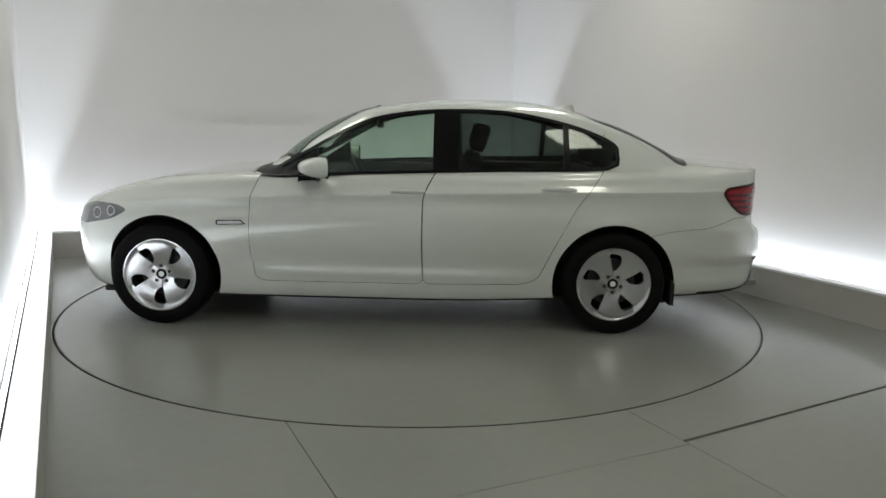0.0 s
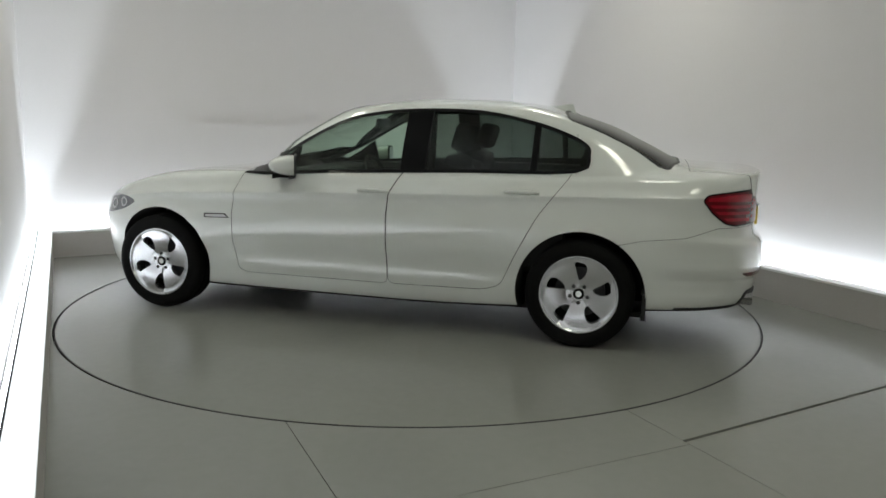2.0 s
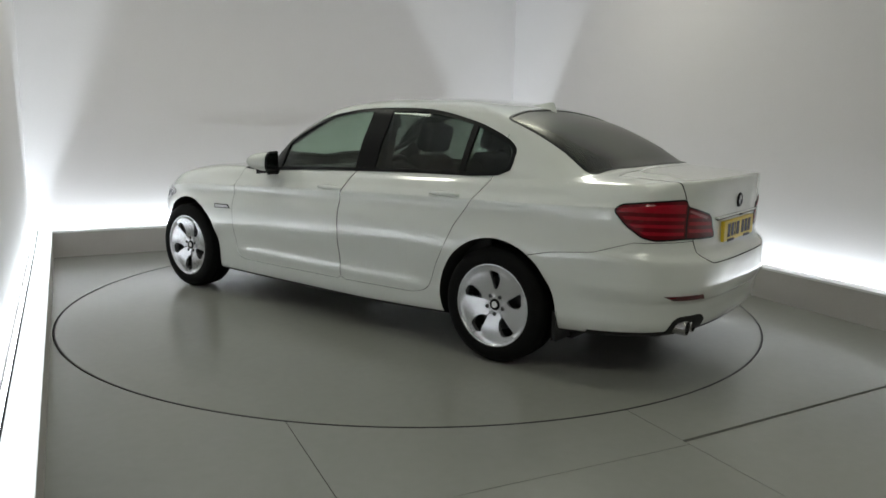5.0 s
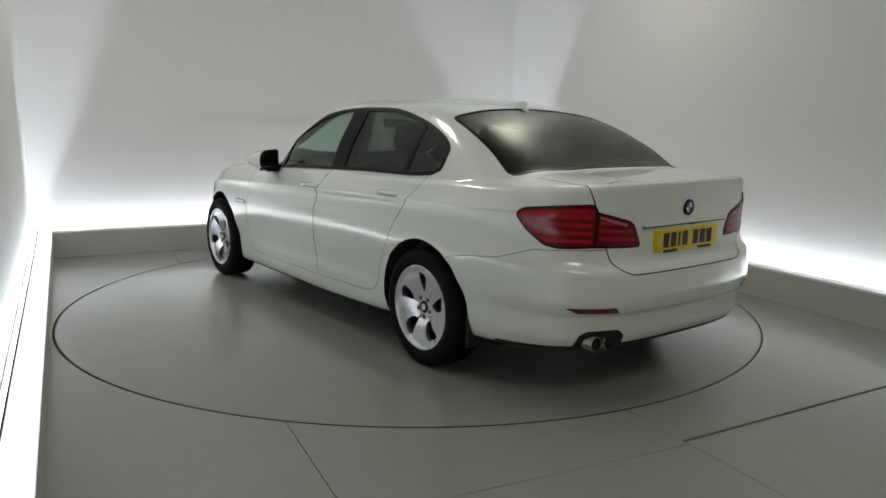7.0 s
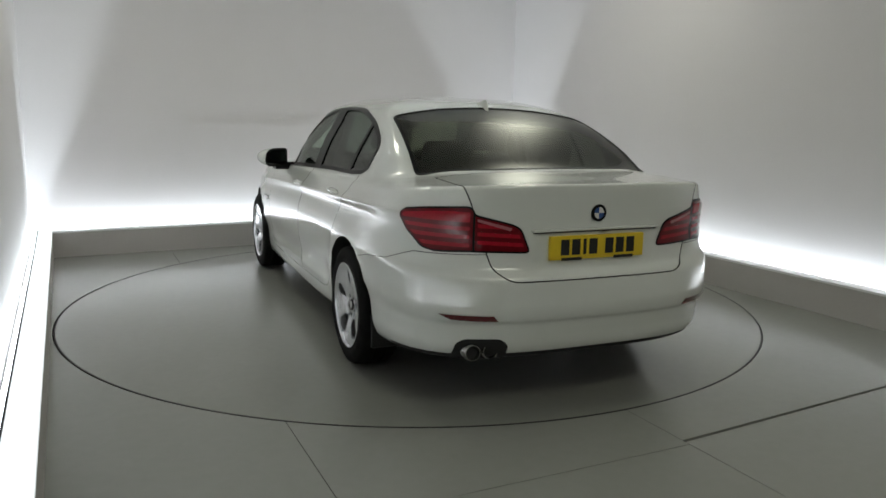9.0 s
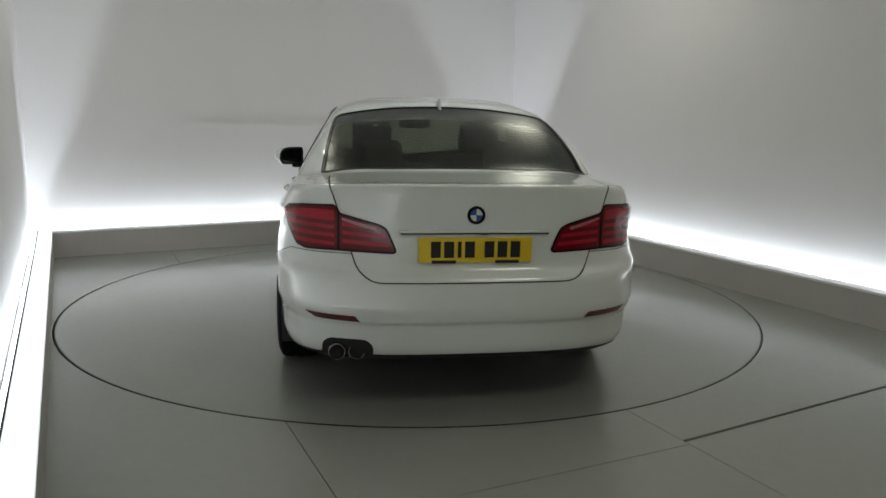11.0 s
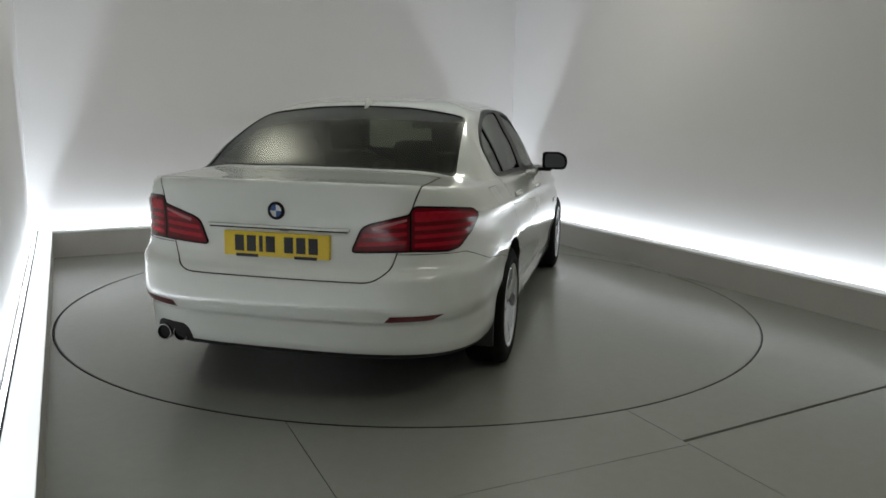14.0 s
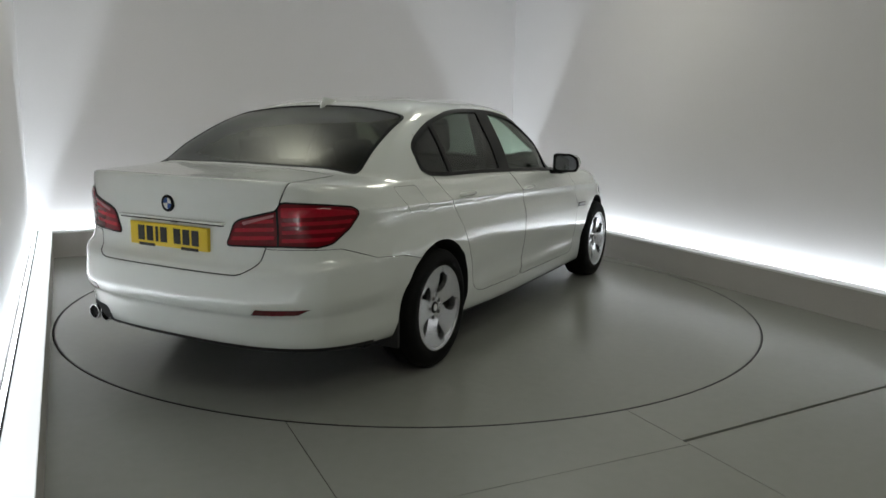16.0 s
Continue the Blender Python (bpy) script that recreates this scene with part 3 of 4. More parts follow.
# side glazing: front and rear door panes, quarter lights, black surrounds and pillar covers
DLO_IN = inset(DLO, 0.022)
for i, s in enumerate((-1, 1)):
    fd, rd = DOORS["front_door"][i], DOORS["rear_door"][i]
    car_part("window_surround", skin_piece(DLO, "x", s * 0.45, s * 1.3, 0.004, -0.012, TRIM, DLO_IN), TRIM, car, "satin black window surround")
    for name, y0, y1, host, mat in (("window", 1.175, 2.4, fd, GREEN_GLASS), ("window", 0.335, 1.045, rd, PRIVACY), ("quarter_light", -0.2, 0.305, rd, PRIVACY)):
        pane = skin_piece(DLO_IN, "x", s * 0.45, s * 1.3, -0.004, -0.009, mat)
        pane = boolean(pane, mesh_of(box(bmesh.new(), -1.3, 1.3, y0, y1, 0.9, 1.6), mat), "INTERSECT")
        ob = car_part(name, pane, mat, host, "green tinted side window")
        ob.visible_shadow = False
    for name, y0, y1, host in (("pillar_cover", 1.02, 1.19, rd), ("window_bar", 0.30, 0.34, rd)):
        cover = skin_piece(DLO, "x", s * 0.45, s * 1.3, 0.002, -0.02, TRIM)
        cover = boolean(cover, mesh_of(box(bmesh.new(), -1.3, 1.3, y0, y1, 0.9, 1.6), TRIM), "INTERSECT")
        car_part(name, cover, TRIM, host)

for name, line, mat in (("rear_window", REAR_GLASS_LINE, REAR_GLASS), ("windscreen", FRONT_GLASS_LINE, GREEN_GLASS)):
    ob = car_part(name, skin_piece(inset(line, 0.004), "z", 1.0, 1.7, -0.003, -0.008, mat), mat, car, "grey tinted rear window" if name == "rear_window" else "clear windscreen")
    ob.visible_shadow = False
    car_part("window_seal", skin_piece(inset(line, -0.004), "z", 1.0, 1.7, 0.002, -0.012, TRIM, inset(line, 0.012)), TRIM, ob)

COWL = [(-0.76, 2.15), (-0.42, 2.345), (0, 2.41), (0.42, 2.345), (0.76, 2.15), (0.80, 2.29), (0.45, 2.445), (0, 2.50), (-0.45, 2.445), (-0.80, 2.29)]
car_part("cowl", skin_piece(COWL, "z", 0.7, 1.5, 0.003, -0.02, TRIM), TRIM, car, "black cowl panel below the windscreen")

# tail lamps: an outer piece on the wing, an inner one on the boot lid
LAMP_REAR_EDGE = [(0.362, 0.786), (0.64, 0.795), (0.97, 0.785), (0.97, 1.01), (0.628, 0.985), (0.613, 0.950), (0.435, 0.903), (0.405, 0.885)]
LAMP_REAR, LAMP_CORE = rounded(LAMP_REAR_EDGE, 0.015), rounded(inset(LAMP_REAR_EDGE, 0.012), 0.008)
LAMP_SIDE_EDGE = [(-1.4, 0.76), (-0.90, 0.785), (-0.82, 0.805), (-0.745, 0.865), (-0.69, 0.935), (-0.715, 0.962), (-0.85, 0.978), (-1.4, 1.02)]
LAMP_SIDE, LAMP_SIDE_CORE = rounded(LAMP_SIDE_EDGE, 0.02), rounded(inset(LAMP_SIDE_EDGE, 0.012), 0.012)
for s in (-1, 1):
    line = LAMP_REAR if s > 0 else mirrored(LAMP_REAR)
    seal = skin_piece(inset(line, -0.009), "y", -1.4, -0.5, 0.003, -0.010, TRIM)
    seal = boolean(seal, mesh_of(prism(inset(LAMP_SIDE, -0.009), "x", -1.3, 1.3), TRIM), "INTERSECT")
    car_part("lamp_seal", seal, TRIM, car, "thin black seal round the tail lamp")
    lamp = skin_piece(line, "y", -1.4, -0.5, 0.005, -0.010, RED)
    lamp = boolean(lamp, mesh_of(prism(LAMP_SIDE, "x", -1.3, 1.3), RED), "INTERSECT")
    outer = boolean(lamp.copy(), mesh_of(box(bmesh.new(), s * 0.619, s * 1.2, -1.4, -0.5, 0.5, 1.2), GAP), "INTERSECT")
    inner = boolean(lamp, mesh_of(box(bmesh.new(), s * 0.2, s * 0.609, -1.4, -0.5, 0.5, 1.2), GAP), "INTERSECT")
    a = car_part("tail_lamp", outer, RED, car, "dark red tail lamp with brighter light bars")
    b = car_part("tail_lamp", inner, RED, DOORS["boot_lid"][0], "dark red inner tail lamp with brighter light bars")
    # light bars: three level ones, and a bright cap along the top of the outer piece
    core = LAMP_CORE if s > 0 else mirrored(LAMP_CORE)
    for host, x0, x1, bars in ((a, 0.632, 1.0, ((0.812, 0.830), (0.850, 0.868), (0.888, 0.906), (0.926, 0.972))), (b, 0.385, 0.598, ((0.812, 0.830), (0.850, 0.868), (0.888, 0.906)))):
        for z0, z1 in bars:
            bar = skin_piece(core, "y", -1.4, -0.5, 0.0064, -0.006, RED_BAR)
            bar = boolean(bar, mesh_of(prism(LAMP_SIDE_CORE, "x", -1.3, 1.3), RED_BAR), "INTERSECT")
            slab = prism(rounded([(s * x0, z0 - 0.004), (s * x1, z0 + 0.010), (s * x1, z1 + 0.010), (s * x0, z1 - 0.004)], 0.005), "y", -1.4, -0.5)
            car_part("light_bar", boolean(bar, mesh_of(slab, RED_BAR), "INTERSECT"), RED_BAR, host, "bright red light bar")
    reverse = skin_piece(rounded([(s * 0.452, 0.882), (s * 0.600, 0.926), (s * 0.600, 0.938), (s * 0.445, 0.896)], 0.004), "y", -1.4, -0.5, 0.0072, -0.004, PALE_RED)
    car_part("reverse_lamp", reverse, PALE_RED, b, "narrow clear reversing lamp")
    # reflector in the bumper
    refl = [(s * 0.52, 0.474), (s * 0.72, 0.480), (s * 0.768, 0.506), (s * 0.545, 0.502)]
    car_part("reflector", skin_piece(refl, "y", -1.4, -0.8, 0.004, -0.015, RED_DARK), RED_DARK, DOORS["rear_bumper"][0], "dark red bumper reflector")
    head = rounded([(3.19, 0.752), (3.30, 0.692), (3.54, 0.640), (3.66, 0.640), (3.65, 0.750), (3.46, 0.790), (3.28, 0.790)], 0.04)
    lens = car_part("headlamp", boolean(skin_mesh(0.004, LAMP_CLEAR), mesh_of(prism(head, "x", s * 0.35, s * 1.3), LAMP_CLEAR), "INTERSECT"), LAMP_CLEAR, car, "clear headlamp with bright reflector")
    for yc, zc, r in ((3.315, 0.741, 0.034), (3.43, 0.722, 0.038)):
        circle = [(yc + r * math.cos(2 * math.pi * k / 24), zc + r * math.sin(2 * math.pi * k / 24)) for k in range(24)]
        car_part("lamp_ring", skin_piece(circle, "x", s * 0.35, s * 1.3, 0.007, -0.004, CHROME, inset(circle, 0.009)), CHROME, lens, "bright ring inside the headlamp")
    rep = [(2.40, 0.688), (2.575, 0.682), (2.575, 0.700), (2.43, 0.705)]
    car_part("repeater_surround", skin_piece([(2.39, 0.682), (2.585, 0.676), (2.585, 0.706), (2.425, 0.711)], "x", s * 0.3, s * 1.3, 0.004, -0.008, TRIM), TRIM, car)
    car_part("side_repeater", skin_piece(rep, "x", s * 0.3, s * 1.3, 0.007, -0.01, CHROME), CHROME, car, "chrome side repeater strip")


# ---------- wheels ----------
def build_wheel():
    hub = new("wheel", None)
    tyre = lathe([(-0.10, 0.235), (-0.112, 0.258), (-0.115, 0.29), (-0.10, 0.323), (-0.085, 0.332), (-0.04, 0.3355), (-0.036, 0.328), (-0.03, 0.328), (-0.026, 0.336), (0.026, 0.336), (0.03, 0.328), (0.036, 0.328), (0.04, 0.3355), (0.085, 0.332), (0.10, 0.323), (0.115, 0.29), (0.112, 0.258), (0.104, 0.238), (0.0, 0.232)], 72)
    part("tyre", tyre, RUBBER, hub, "black rubber tyre", 50)
    lip = [(0.050, 0.232), (0.104, 0.242), (0.112, 0.240), (0.112, 0.233), (0.104, 0.226), (0.050, 0.222)]
    rim = bmesh.new()
    for (xa, ra), (xb, rb) in zip(lip, lip[1:] + lip[:1]):
        for k in range(80):
            a, b = math.pi * k / 40, math.pi * (k + 1) / 40
            rim.faces.new([rim.verts.new((x, r * math.cos(t), r * math.sin(t))) for x, r, t in ((xa, ra, a), (xa, ra, b), (xb, rb, b), (xb, rb, a))])
    bmesh.ops.remove_doubles(rim, verts=rim.verts, dist=1e-5)
    # five wide paddle spokes between curved slots
    radii = [0.028, 0.05, 0.07, 0.082, 0.088, 0.098, 0.112, 0.13, 0.15, 0.168, 0.184, 0.196, 0.203, 0.212, 0.226]
    first = [(0.0, 0.0), (0.088, 0.0), (0.098, -0.19), (0.13, -0.30), (0.168, -0.29), (0.196, -0.17), (0.203, 0.06), (0.3, 0.06)]
    last = [(0.0, 0.0), (0.088, 0.0), (0.098, 0.08), (0.13, 0.12), (0.168, 0.15), (0.196, 0.17), (0.203, 0.06), (0.3, 0.06)]
    dish = [(0.0, 0.074), (0.05, 0.076), (0.10, 0.088), (0.16, 0.099), (0.226, 0.104)]
    lo, hi, out = curve_at(first, radii), curve_at(last, radii), curve_at(dish, radii)
    steps, part_v = 14, []
    for k in range(5):
        grid = []
        for r, a, b, x in zip(radii, lo, hi, out):
            t0, t1 = 2 * math.pi * k / 5 + b, 2 * math.pi * (k + 1) / 5 + a
            wave = 0.010 if 0.06 < r < 0.215 else 0.0
            grid.append([rim.verts.new((x - wave * (1 - j / steps) ** 2, r * math.cos(t0 + (t1 - t0) * j / steps), r * math.sin(t0 + (t1 - t0) * j / steps))) for j in range(steps + 1)])
        for p, q in zip(grid, grid[1:]):
            for j in range(steps):
                rim.faces.new((p[j], p[j + 1], q[j + 1], q[j]))
        for j in (0, steps):
            back = [rim.verts.new((v.co.x - 0.03, v.co.y, v.co.z)) for v in (row[j] for row in grid)]
            for i in range(len(grid) - 1):
                rim.faces.new((grid[i][j], grid[i + 1][j], back[i + 1], back[i]))
    bmesh.ops.recalc_face_normals(rim, faces=rim.faces)
    me = mesh_of(rim, ALLOY)
    part("rim", me, None, hub, "silver alloy rim with five wide spokes", 30)
    part("barrel", lathe([(-0.10, 0.20), (-0.10, 0.230), (0.045, 0.230), (0.045, 0.215), (-0.02, 0.205), (-0.02, 0.05)], 48), DARK_METAL, hub)
    part("brake_disc", lathe([(0.0, 0.06), (0.0, 0.155), (0.018, 0.155), (0.018, 0.06)], 48), DARK_METAL, hub)
    cap = part("hub_cap", lathe([(0.06, 0.034), (0.076, 0.034), (0.080, 0.030), (0.081, 0.002)], 32), TRIM, hub, "round black and silver hub cap")
    part("badge", lathe([(0.080, 0.019), (0.0825, 0.018), (0.083, 0.002)], 24), BADGE_WHITE, hub)
    for k in range(5):
        a = 2 * math.pi * (k + 0.5) / 5
        bolt = lathe([(0.05, 0.012), (0.0775, 0.012), (0.0785, 0.006)], 12)
        bmesh.ops.transform(bolt, matrix=Matrix.Translation((0, 0.056 * math.cos(a), 0.056 * math.sin(a))), verts=bolt.verts)
        part("bolt", bolt, DARK_METAL, hub)
    return hub


wheel = build_wheel()
wheel.parent = car
wheel.matrix_basis = SHIFT @ pose(WHEEL_X, 0, WHEEL_Z)
for x, y, a in ((WHEEL_X, FRONT_Y, 31), (-WHEEL_X, 0.0, 18), (-WHEEL_X, FRONT_Y, 54)):
    copy_thing(wheel, SHIFT @ pose(x, y, WHEEL_Z) @ (pose(0, 0, 0, a) if x > 0 else pose(0, 0, 0, a, 0, 180)))


# ---------- mirrors, handles, rear fittings ----------
for i, s in enumerate((-1, 1)):
    fd, rd = DOORS["front_door"][i], DOORS["rear_door"][i]
    shell = bmesh.new()
    bmesh.ops.create_uvsphere(shell, u_segments=24, v_segments=16, radius=1)
    for v in shell.verts:
        x, y, z = v.co
        y = math.copysign(abs(y) ** 0.8, y)
        front = max(y, 0)
        if -0.97 < v.co.y < 0:
            wide = 1 / math.sqrt(1 - v.co.y ** 2)
            x, z = x * wide, z * wide
        v.co = Vector((s * (0.985 + 0.095 * math.copysign(abs(x) ** 0.75, x)), 1.945 + (0.125 * y if y > 0 else 0.045 * y), 1.060 + 0.066 * math.copysign(abs(z) ** 0.8, z) * (1 - 0.25 * front)))
    swing = Matrix.Translation((s * 0.90, 1.92, 0)) @ pose(0, 0, 0, 0, 0, 24 if s < 0 else 8) @ Matrix.Translation((-s * 0.90, -1.92, 0))
    bmesh.ops.transform(shell, matrix=swing, verts=shell.verts)
    mirror = part_shift("door_mirror", shell, PAINT, car, "white door mirror housing with black base")
    back = prism(rounded([(s * 0.88, 0.992), (s * 1.055, 0.992), (s * 1.08, 1.03), (s * 1.068, 1.10), (s * 1.02, 1.130), (s * 0.88, 1.132)], 0.03), "y", 1.893, 1.902)
    bmesh.ops.transform(back, matrix=swing, verts=back.verts)
    part_shift("mirror_frame", back, TRIM, mirror)
    pane = prism(rounded([(s * 0.90, 1.008), (s * 1.045, 1.008), (s * 1.062, 1.035), (s * 1.052, 1.09), (s * 1.01, 1.114), (s * 0.90, 1.116)], 0.025), "y", 1.890, 1.894)
    bmesh.ops.transform(pane, matrix=swing, verts=pane.verts)
    part_shift("mirror_pane", pane, MIRROR, mirror)
    stem = box(bmesh.new(), s * 0.80, s * 0.95, 1.92, 2.04, 0.975, 1.005, 0.010)
    part_shift("mirror_stem", stem, TRIM, mirror)
    sail = skin_piece([(2.21, 1.00), (1.95, 1.008), (1.95, 1.175)], "x", s * 0.45, s * 1.3, 0.004, -0.02, TRIM)
    car_part("mirror_corner", sail, TRIM, fd)
    for host, y, z in ((fd, 1.34, 0.912), (rd, 0.375, 0.942)):
        place, nrm, _, _ = SKIN_TREE.ray_cast(Vector((s * 2, y, z)), Vector((-s, 0, 0)))
        grip = bmesh.new()
        bmesh.ops.create_uvsphere(grip, u_segments=20, v_segments=12, radius=1)
        for v in grip.verts:
            x, yy, zz = v.co
            v.co = Vector((place.x + s * (0.012 + 0.022 * x * (1 - 0.5 * yy * yy)), y + 0.115 * math.copysign(abs(yy) ** 0.9, yy), z + 0.017 * zz + 0.004 * (1 - yy * yy)))
        handle = part_shift("handle", grip, PAINT, host, "white pull handle")
        cup = [(y + 0.10 * math.cos(a), z - 0.012 + 0.026 * math.sin(a)) for a in np.linspace(0, 2 * math.pi, 20, endpoint=False)]
        car_part("handle_recess", skin_piece(cup, "x", s * 0.5, s * 1.3, 0.0015, -0.01, PAINT), PAINT, host)
    # mud flap edge and sill strip
    flap = box(bmesh.new(), s * 0.74, s * 0.905, -0.40, -0.375, 0.20, 0.36, 0.006)
    part_shift("mud_flap", flap, PLASTIC, car)

lid = DOORS["boot_lid"][0]
bumper = DOORS["rear_bumper"][0]


def on_tail(x, z):
    place, nrm, _, _ = SKIN_TREE.ray_cast(Vector((x, -3, z)), Vector((0, 1, 0)))
    return place


plate = new("number_plate", None)
plate.parent = car
yp = on_tail(0.0, 0.79).y
plate.matrix_basis = SHIFT @ pose(0, yp - 0.012, 0.797)
part("plate_board", box(bmesh.new(), -0.26, 0.26, -0.004, 0.022, -0.056, 0.056, 0.002), YELLOW, plate, "yellow number plate")
for x0, x1 in ((-0.205, -0.16), (-0.145, -0.10), (-0.083, -0.066), (-0.05, -0.005), (0.04, 0.085), (0.10, 0.145), (0.16, 0.205)):
    part("plate_bar", box(bmesh.new(), x0, x1, -0.0055, -0.003, -0.034, 0.040), INK, plate, "black bar")
for x0, x1 in ((-0.20, -0.09), (0.09, 0.20)):
    part("plate_bar", box(bmesh.new(), x0, x1, -0.0065, -0.003, -0.060, -0.046), INK, plate, "black bar")
strip = box(bmesh.new(), -0.35, 0.35, yp - 0.012, yp + 0.03, 0.874, 0.886, 0.004)
part_shift("plate_light_strip", strip, PAINT, lid)
# black bar that stands in for the shade below the strip
part_shift("strip_shadow_bar", box(bmesh.new(), -0.34, 0.34, yp - 0.004, yp + 0.03, 0.867, 0.873), GAP, lid)
part_shift("boot_button", box(bmesh.new(), 0.02, 0.06, yp - 0.016, yp + 0.02, 0.866, 0.874, 0.002), PLASTIC, lid)
badge = new("badge", None)
badge.parent = car
eb = on_tail(0, 0.955)
badge.matrix_basis = SHIFT @ pose(0, eb.y, 0.955, 0, 0, -90)
part("badge_ring", lathe([(-0.01, 0.041), (0.006, 0.041), (0.009, 0.037), (0.009, 0.028), (-0.01, 0.028)], 40), TRIM, badge, "dark ring")
for k in range(4):
    quarter = [(0.0, 0.0)] + [(0.029 * math.cos(a), 0.029 * math.sin(a)) for a in np.linspace(k * math.pi / 2, (k + 1) * math.pi / 2, 9)]
    part("badge_quarter", prism(quarter, "x", -0.01, 0.006), BLUE if k % 2 else BADGE_WHITE, badge)

for x in (-0.625, -0.535):
    pipe = lathe([(-0.16, 0.034), (0.03, 0.040), (0.034, 0.038), (0.034, 0.034), (-0.02, 0.031), (-0.02, 0.002)], 32)
    bmesh.ops.transform(pipe, matrix=Matrix.Translation((x, -0.985, 0.325)) @ pose(0, 0, 0, 0, 0, -90), verts=pipe.verts)
    tip = part_shift("exhaust_pipe", pipe, STEEL, car, "steel exhaust tailpipe")
    # black plug that closes the pipe's mouth
    mouth = lathe([(-0.019, 0.030), (0.012, 0.0335), (0.012, 0.002)], 32)
    bmesh.ops.transform(mouth, matrix=Matrix.Translation((x, -0.985, 0.325)) @ pose(0, 0, 0, 0, 0, -90), verts=mouth.verts)
    part_shift("pipe_mouth", mouth, GAP, tip, "black pipe mouth")
# the bumper isn't cut; a black plate stands in for the shaded recess
dark_plate = skin_piece(rounded([(-0.70, 0.20), (-0.46, 0.20), (-0.46, 0.355), (-0.495, 0.385), (-0.655, 0.385), (-0.69, 0.36)], 0.02), "y", -1.4, -0.7, 0.003, -0.012, GAP)
car_part("recess_dark_plate", dark_plate, GAP, bumper, "black plate in place of the exhaust recess's dark hollow")

fin = bmesh.new()
for y, h, w in ((0.36, 0.0, 0.002), (0.30, 0.014, 0.014), (0.25, 0.034, 0.016), (0.21, 0.054, 0.013), (0.185, 0.058, 0.010), (0.16, 0.0, 0.016)):
    z = SKIN_TREE.ray_cast(Vector((0, y, 2)), Vector((0, 0, -1)))[0].z - 0.004
    for a, k in ((-w, 0), (-w * 0.3, 1), (w * 0.3, 1), (w, 0)):
        fin.verts.new((a, y, z + h * k))
fin.verts.ensure_lookup_table()
for i in range(5):
    for k in range(3):
        fin.faces.new([fin.verts[j] for j in (4 * i + k, 4 * i + k + 1, 4 * i + 5 + k, 4 * i + 4 + k)])
part_shift("aerial_fin", fin, PAINT, car, "small white shark-fin aerial")

# underbody tray and wheel housings
tray = box(bmesh.new(), -0.70, 0.70, -0.40, 3.45, 0.165, 0.20, 0.01)
part_shift("underbody", tray, PLASTIC, car, "black underbody tray")
silencer = box(bmesh.new(), -0.62, 0.45, -0.86, -0.45, 0.245, 0.30, 0.02)
part_shift("silencer", silencer, DARK_METAL, car)


# ---------- cabin ----------
def cushion(x0, x1, y0, y1, z0, z1, r, m):
    """A stuffed block with rounded edges."""
    bm = box(bmesh.new(), x0, x1, y0, y1, z0, z1, r)
    bmesh.ops.transform(bm, matrix=m, verts=bm.verts)
    return bm


def seat(x, y, wide=0.52, back_h=0.62, head=0.27):
    s = new("seat", None)
    s.parent = car
    tagged(s, "dark cloth car seat")
    lean = pose(0, -0.22, 0.12, 17)
    part("cushion", cushion(-wide / 2 + 0.08, wide / 2 - 0.08, -0.26, 0.28, 0.0, 0.15, 0.05, pose(0, 0, 0, 6)), LEATHER, s)
    part("backrest", cushion(-wide / 2 + 0.08, wide / 2 - 0.08, -0.07, 0.05, 0.0, back_h, 0.05, lean), LEATHER, s)
    for q in (-1, 1):
        part("bolster", cushion(*sorted((q * (wide / 2 - 0.10), q * wide / 2)), -0.26, 0.26, 0.0, 0.19, 0.045, pose(0, 0, 0, 6)), LEATHER, s)
        part("bolster", cushion(*sorted((q * (wide / 2 - 0.10), q * wide / 2)), -0.08, 0.09, 0.02, back_h - 0.06, 0.045, lean), LEATHER, s)
        part("headrest_post", cushion(*sorted((q * 0.06, q * 0.072)), -0.006, 0.006, back_h - 0.05, back_h + 0.08, 0.003, lean), CHROME, s)
    part("headrest", cushion(-head / 2, head / 2, -0.055, 0.055, back_h + 0.03, back_h + 0.22, 0.045, lean), LEATHER, s)
    s.matrix_basis = SHIFT @ pose(x, y, 0.40)
    return s


for x in (-0.37, 0.37):
    seat(x, 1.32, 0.54, 0.64)
for x in (-0.36, 0.36):
    seat(x, 0.42, 0.62, 0.54, 0.24)
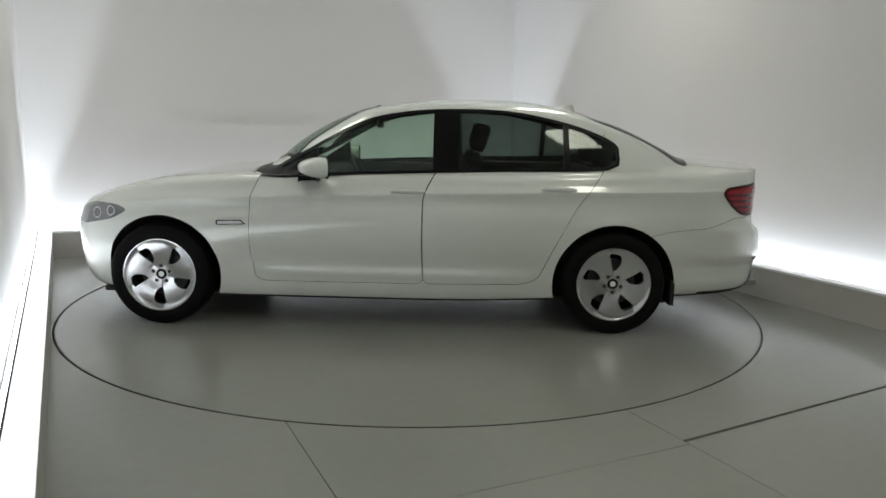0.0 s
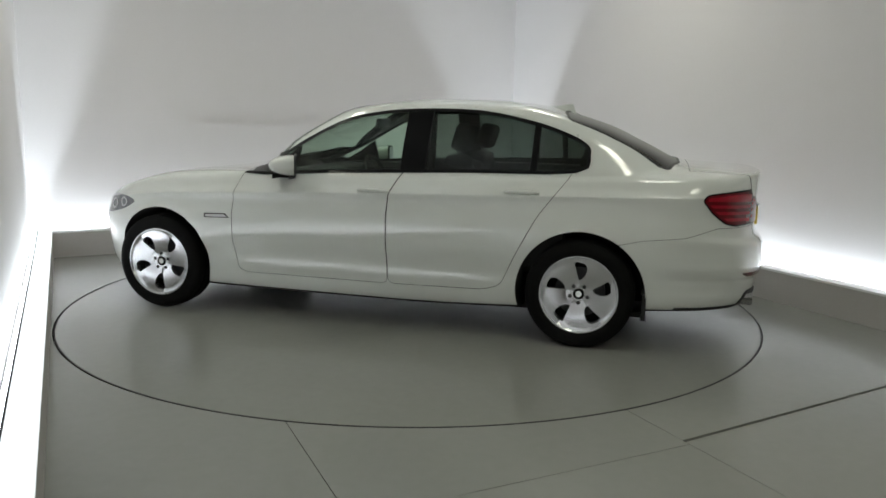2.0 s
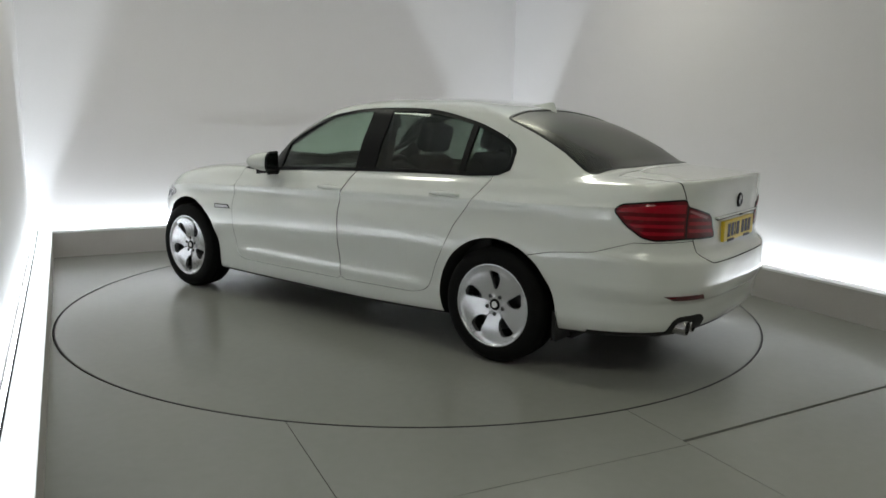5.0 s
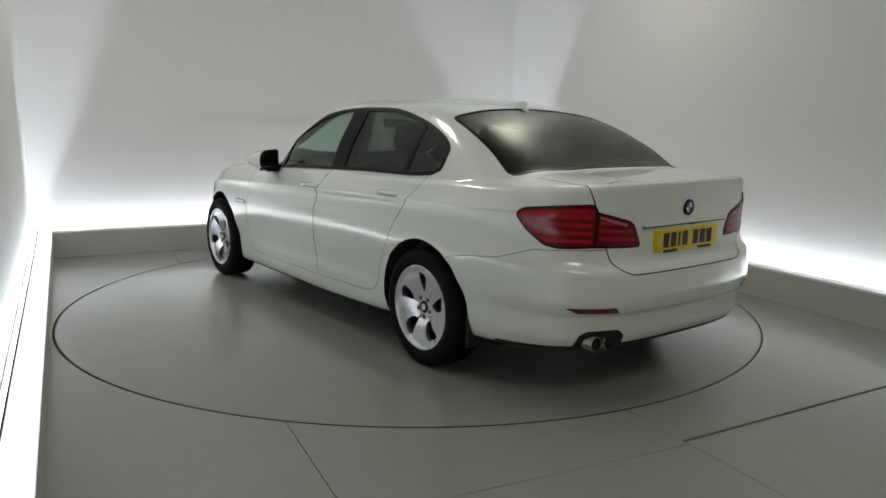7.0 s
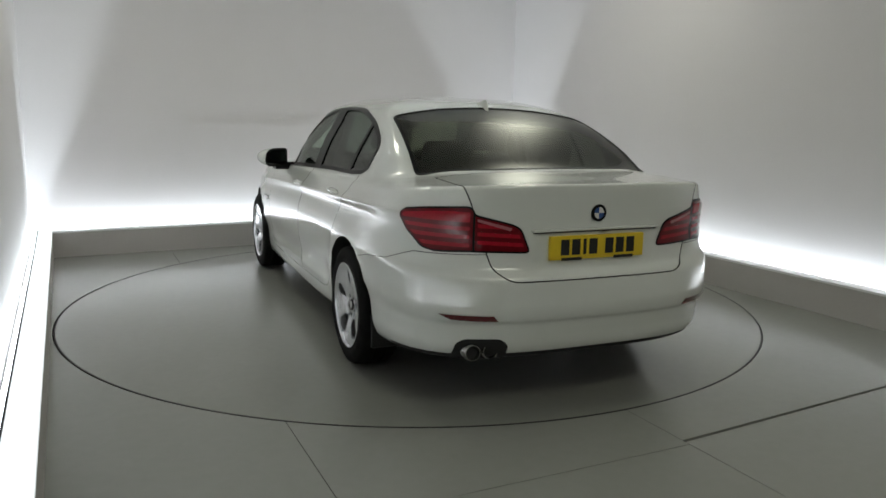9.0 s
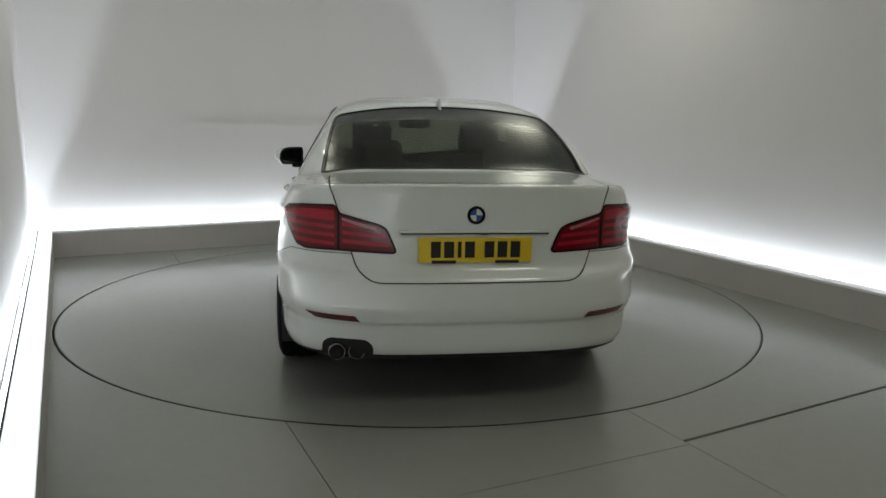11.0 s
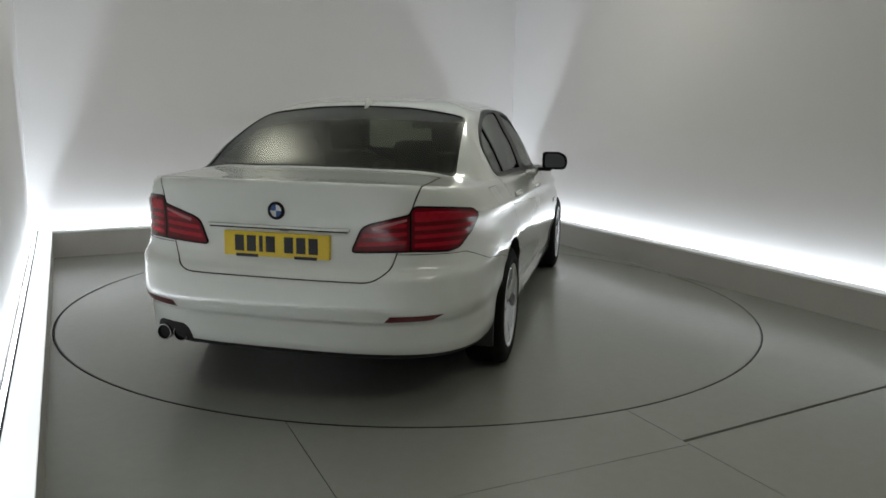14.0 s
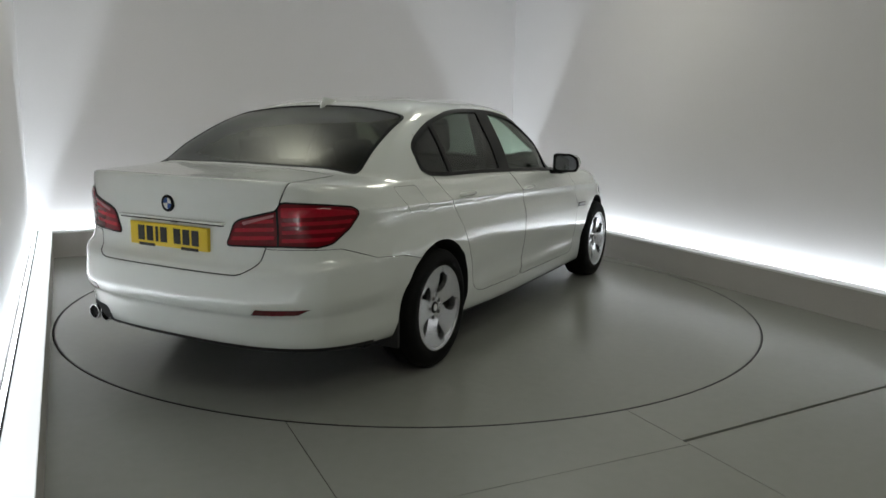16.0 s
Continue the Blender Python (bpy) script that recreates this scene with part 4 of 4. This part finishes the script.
# inner trim: pillar casings, door cards and the roof lining's edge
for s in (-1, 1):
    y0, y1, x0, x1 = 0.99, 1.16, 0.735, 0.60
    post = bmesh.new()
    low = [(x0, y0), (x0, y1), (x0 + 0.07, y1), (x0 + 0.07, y0)]
    high = [(x1 - 0.02, y0 + 0.02), (x1 - 0.02, y1 - 0.03), (x1 + 0.03, y1 - 0.03), (x1 + 0.03, y0 + 0.02)]
    ring_a, ring_b = [post.verts.new((s * p, q, 0.90)) for p, q in low], [post.verts.new((s * p, q, 1.41)) for p, q in high]
    post.faces.new(ring_a), post.faces.new(ring_b)
    for k in range(4):
        post.faces.new((ring_a[k], ring_a[(k + 1) % 4], ring_b[(k + 1) % 4], ring_b[k]))
    part_shift("pillar_casing", post, LINING, car, "dark inner pillar casing")
    for host, y0, y1, z in ((DOORS["front_door"][(s + 1) // 2], 1.17, 2.20, 1.004), (DOORS["rear_door"][(s + 1) // 2], 0.12, 1.0, 1.03)):
        card = box(bmesh.new(), *sorted((s * 0.70, s * 0.775)), y0, y1, 0.45, z, 0.02)
        part_shift("door_card", card, PLASTIC, host, "black inner door card")
dash = box(bmesh.new(), -0.72, 0.72, 1.90, 2.30, 0.62, 0.992, 0.06)
part_shift("dashboard", dash, PLASTIC, car, "black dashboard")
shelf = box(bmesh.new(), -0.62, 0.62, -0.48, -0.02, 1.02, 1.05, 0.01)
part_shift("parcel_shelf", shelf, LEATHER, car)
steer = bmesh.new()
for k in range(40):
    for j in range(8):
        a, b = 2 * math.pi * k / 40, 2 * math.pi * j / 8
        steer.verts.new(((0.18 + 0.015 * math.cos(b)) * math.cos(a), (0.18 + 0.015 * math.cos(b)) * math.sin(a), 0.015 * math.sin(b)))
steer.verts.ensure_lookup_table()
for k in range(40):
    for j in range(8):
        steer.faces.new([steer.verts[i] for i in (k * 8 + j, k * 8 + (j + 1) % 8, ((k + 1) % 40) * 8 + (j + 1) % 8, ((k + 1) % 40) * 8 + j)])
box(steer, -0.17, 0.17, -0.03, 0.03, -0.03, 0.01, 0.01)
bmesh.ops.transform(steer, matrix=Matrix.Translation((0.37, 1.80, 0.90)) @ pose(0, 0, 0, 65), verts=steer.verts)
part_shift("steering_wheel", steer, PLASTIC, car)
part_shift("rear_view_mirror", box(bmesh.new(), -0.12, 0.12, 1.60, 1.63, 1.30, 1.37, 0.012), PLASTIC, car)


# ---------- movement ----------
def motions():
    """Car and table turn together at a steady rate."""
    rows = [(i * 0.5, pose(0, 0, 0, 0, 0, 63.11 - 7.2995 * i * 0.5)) for i in range(33)]
    walk(car, rows)
    walk(turntable, rows)


motions()
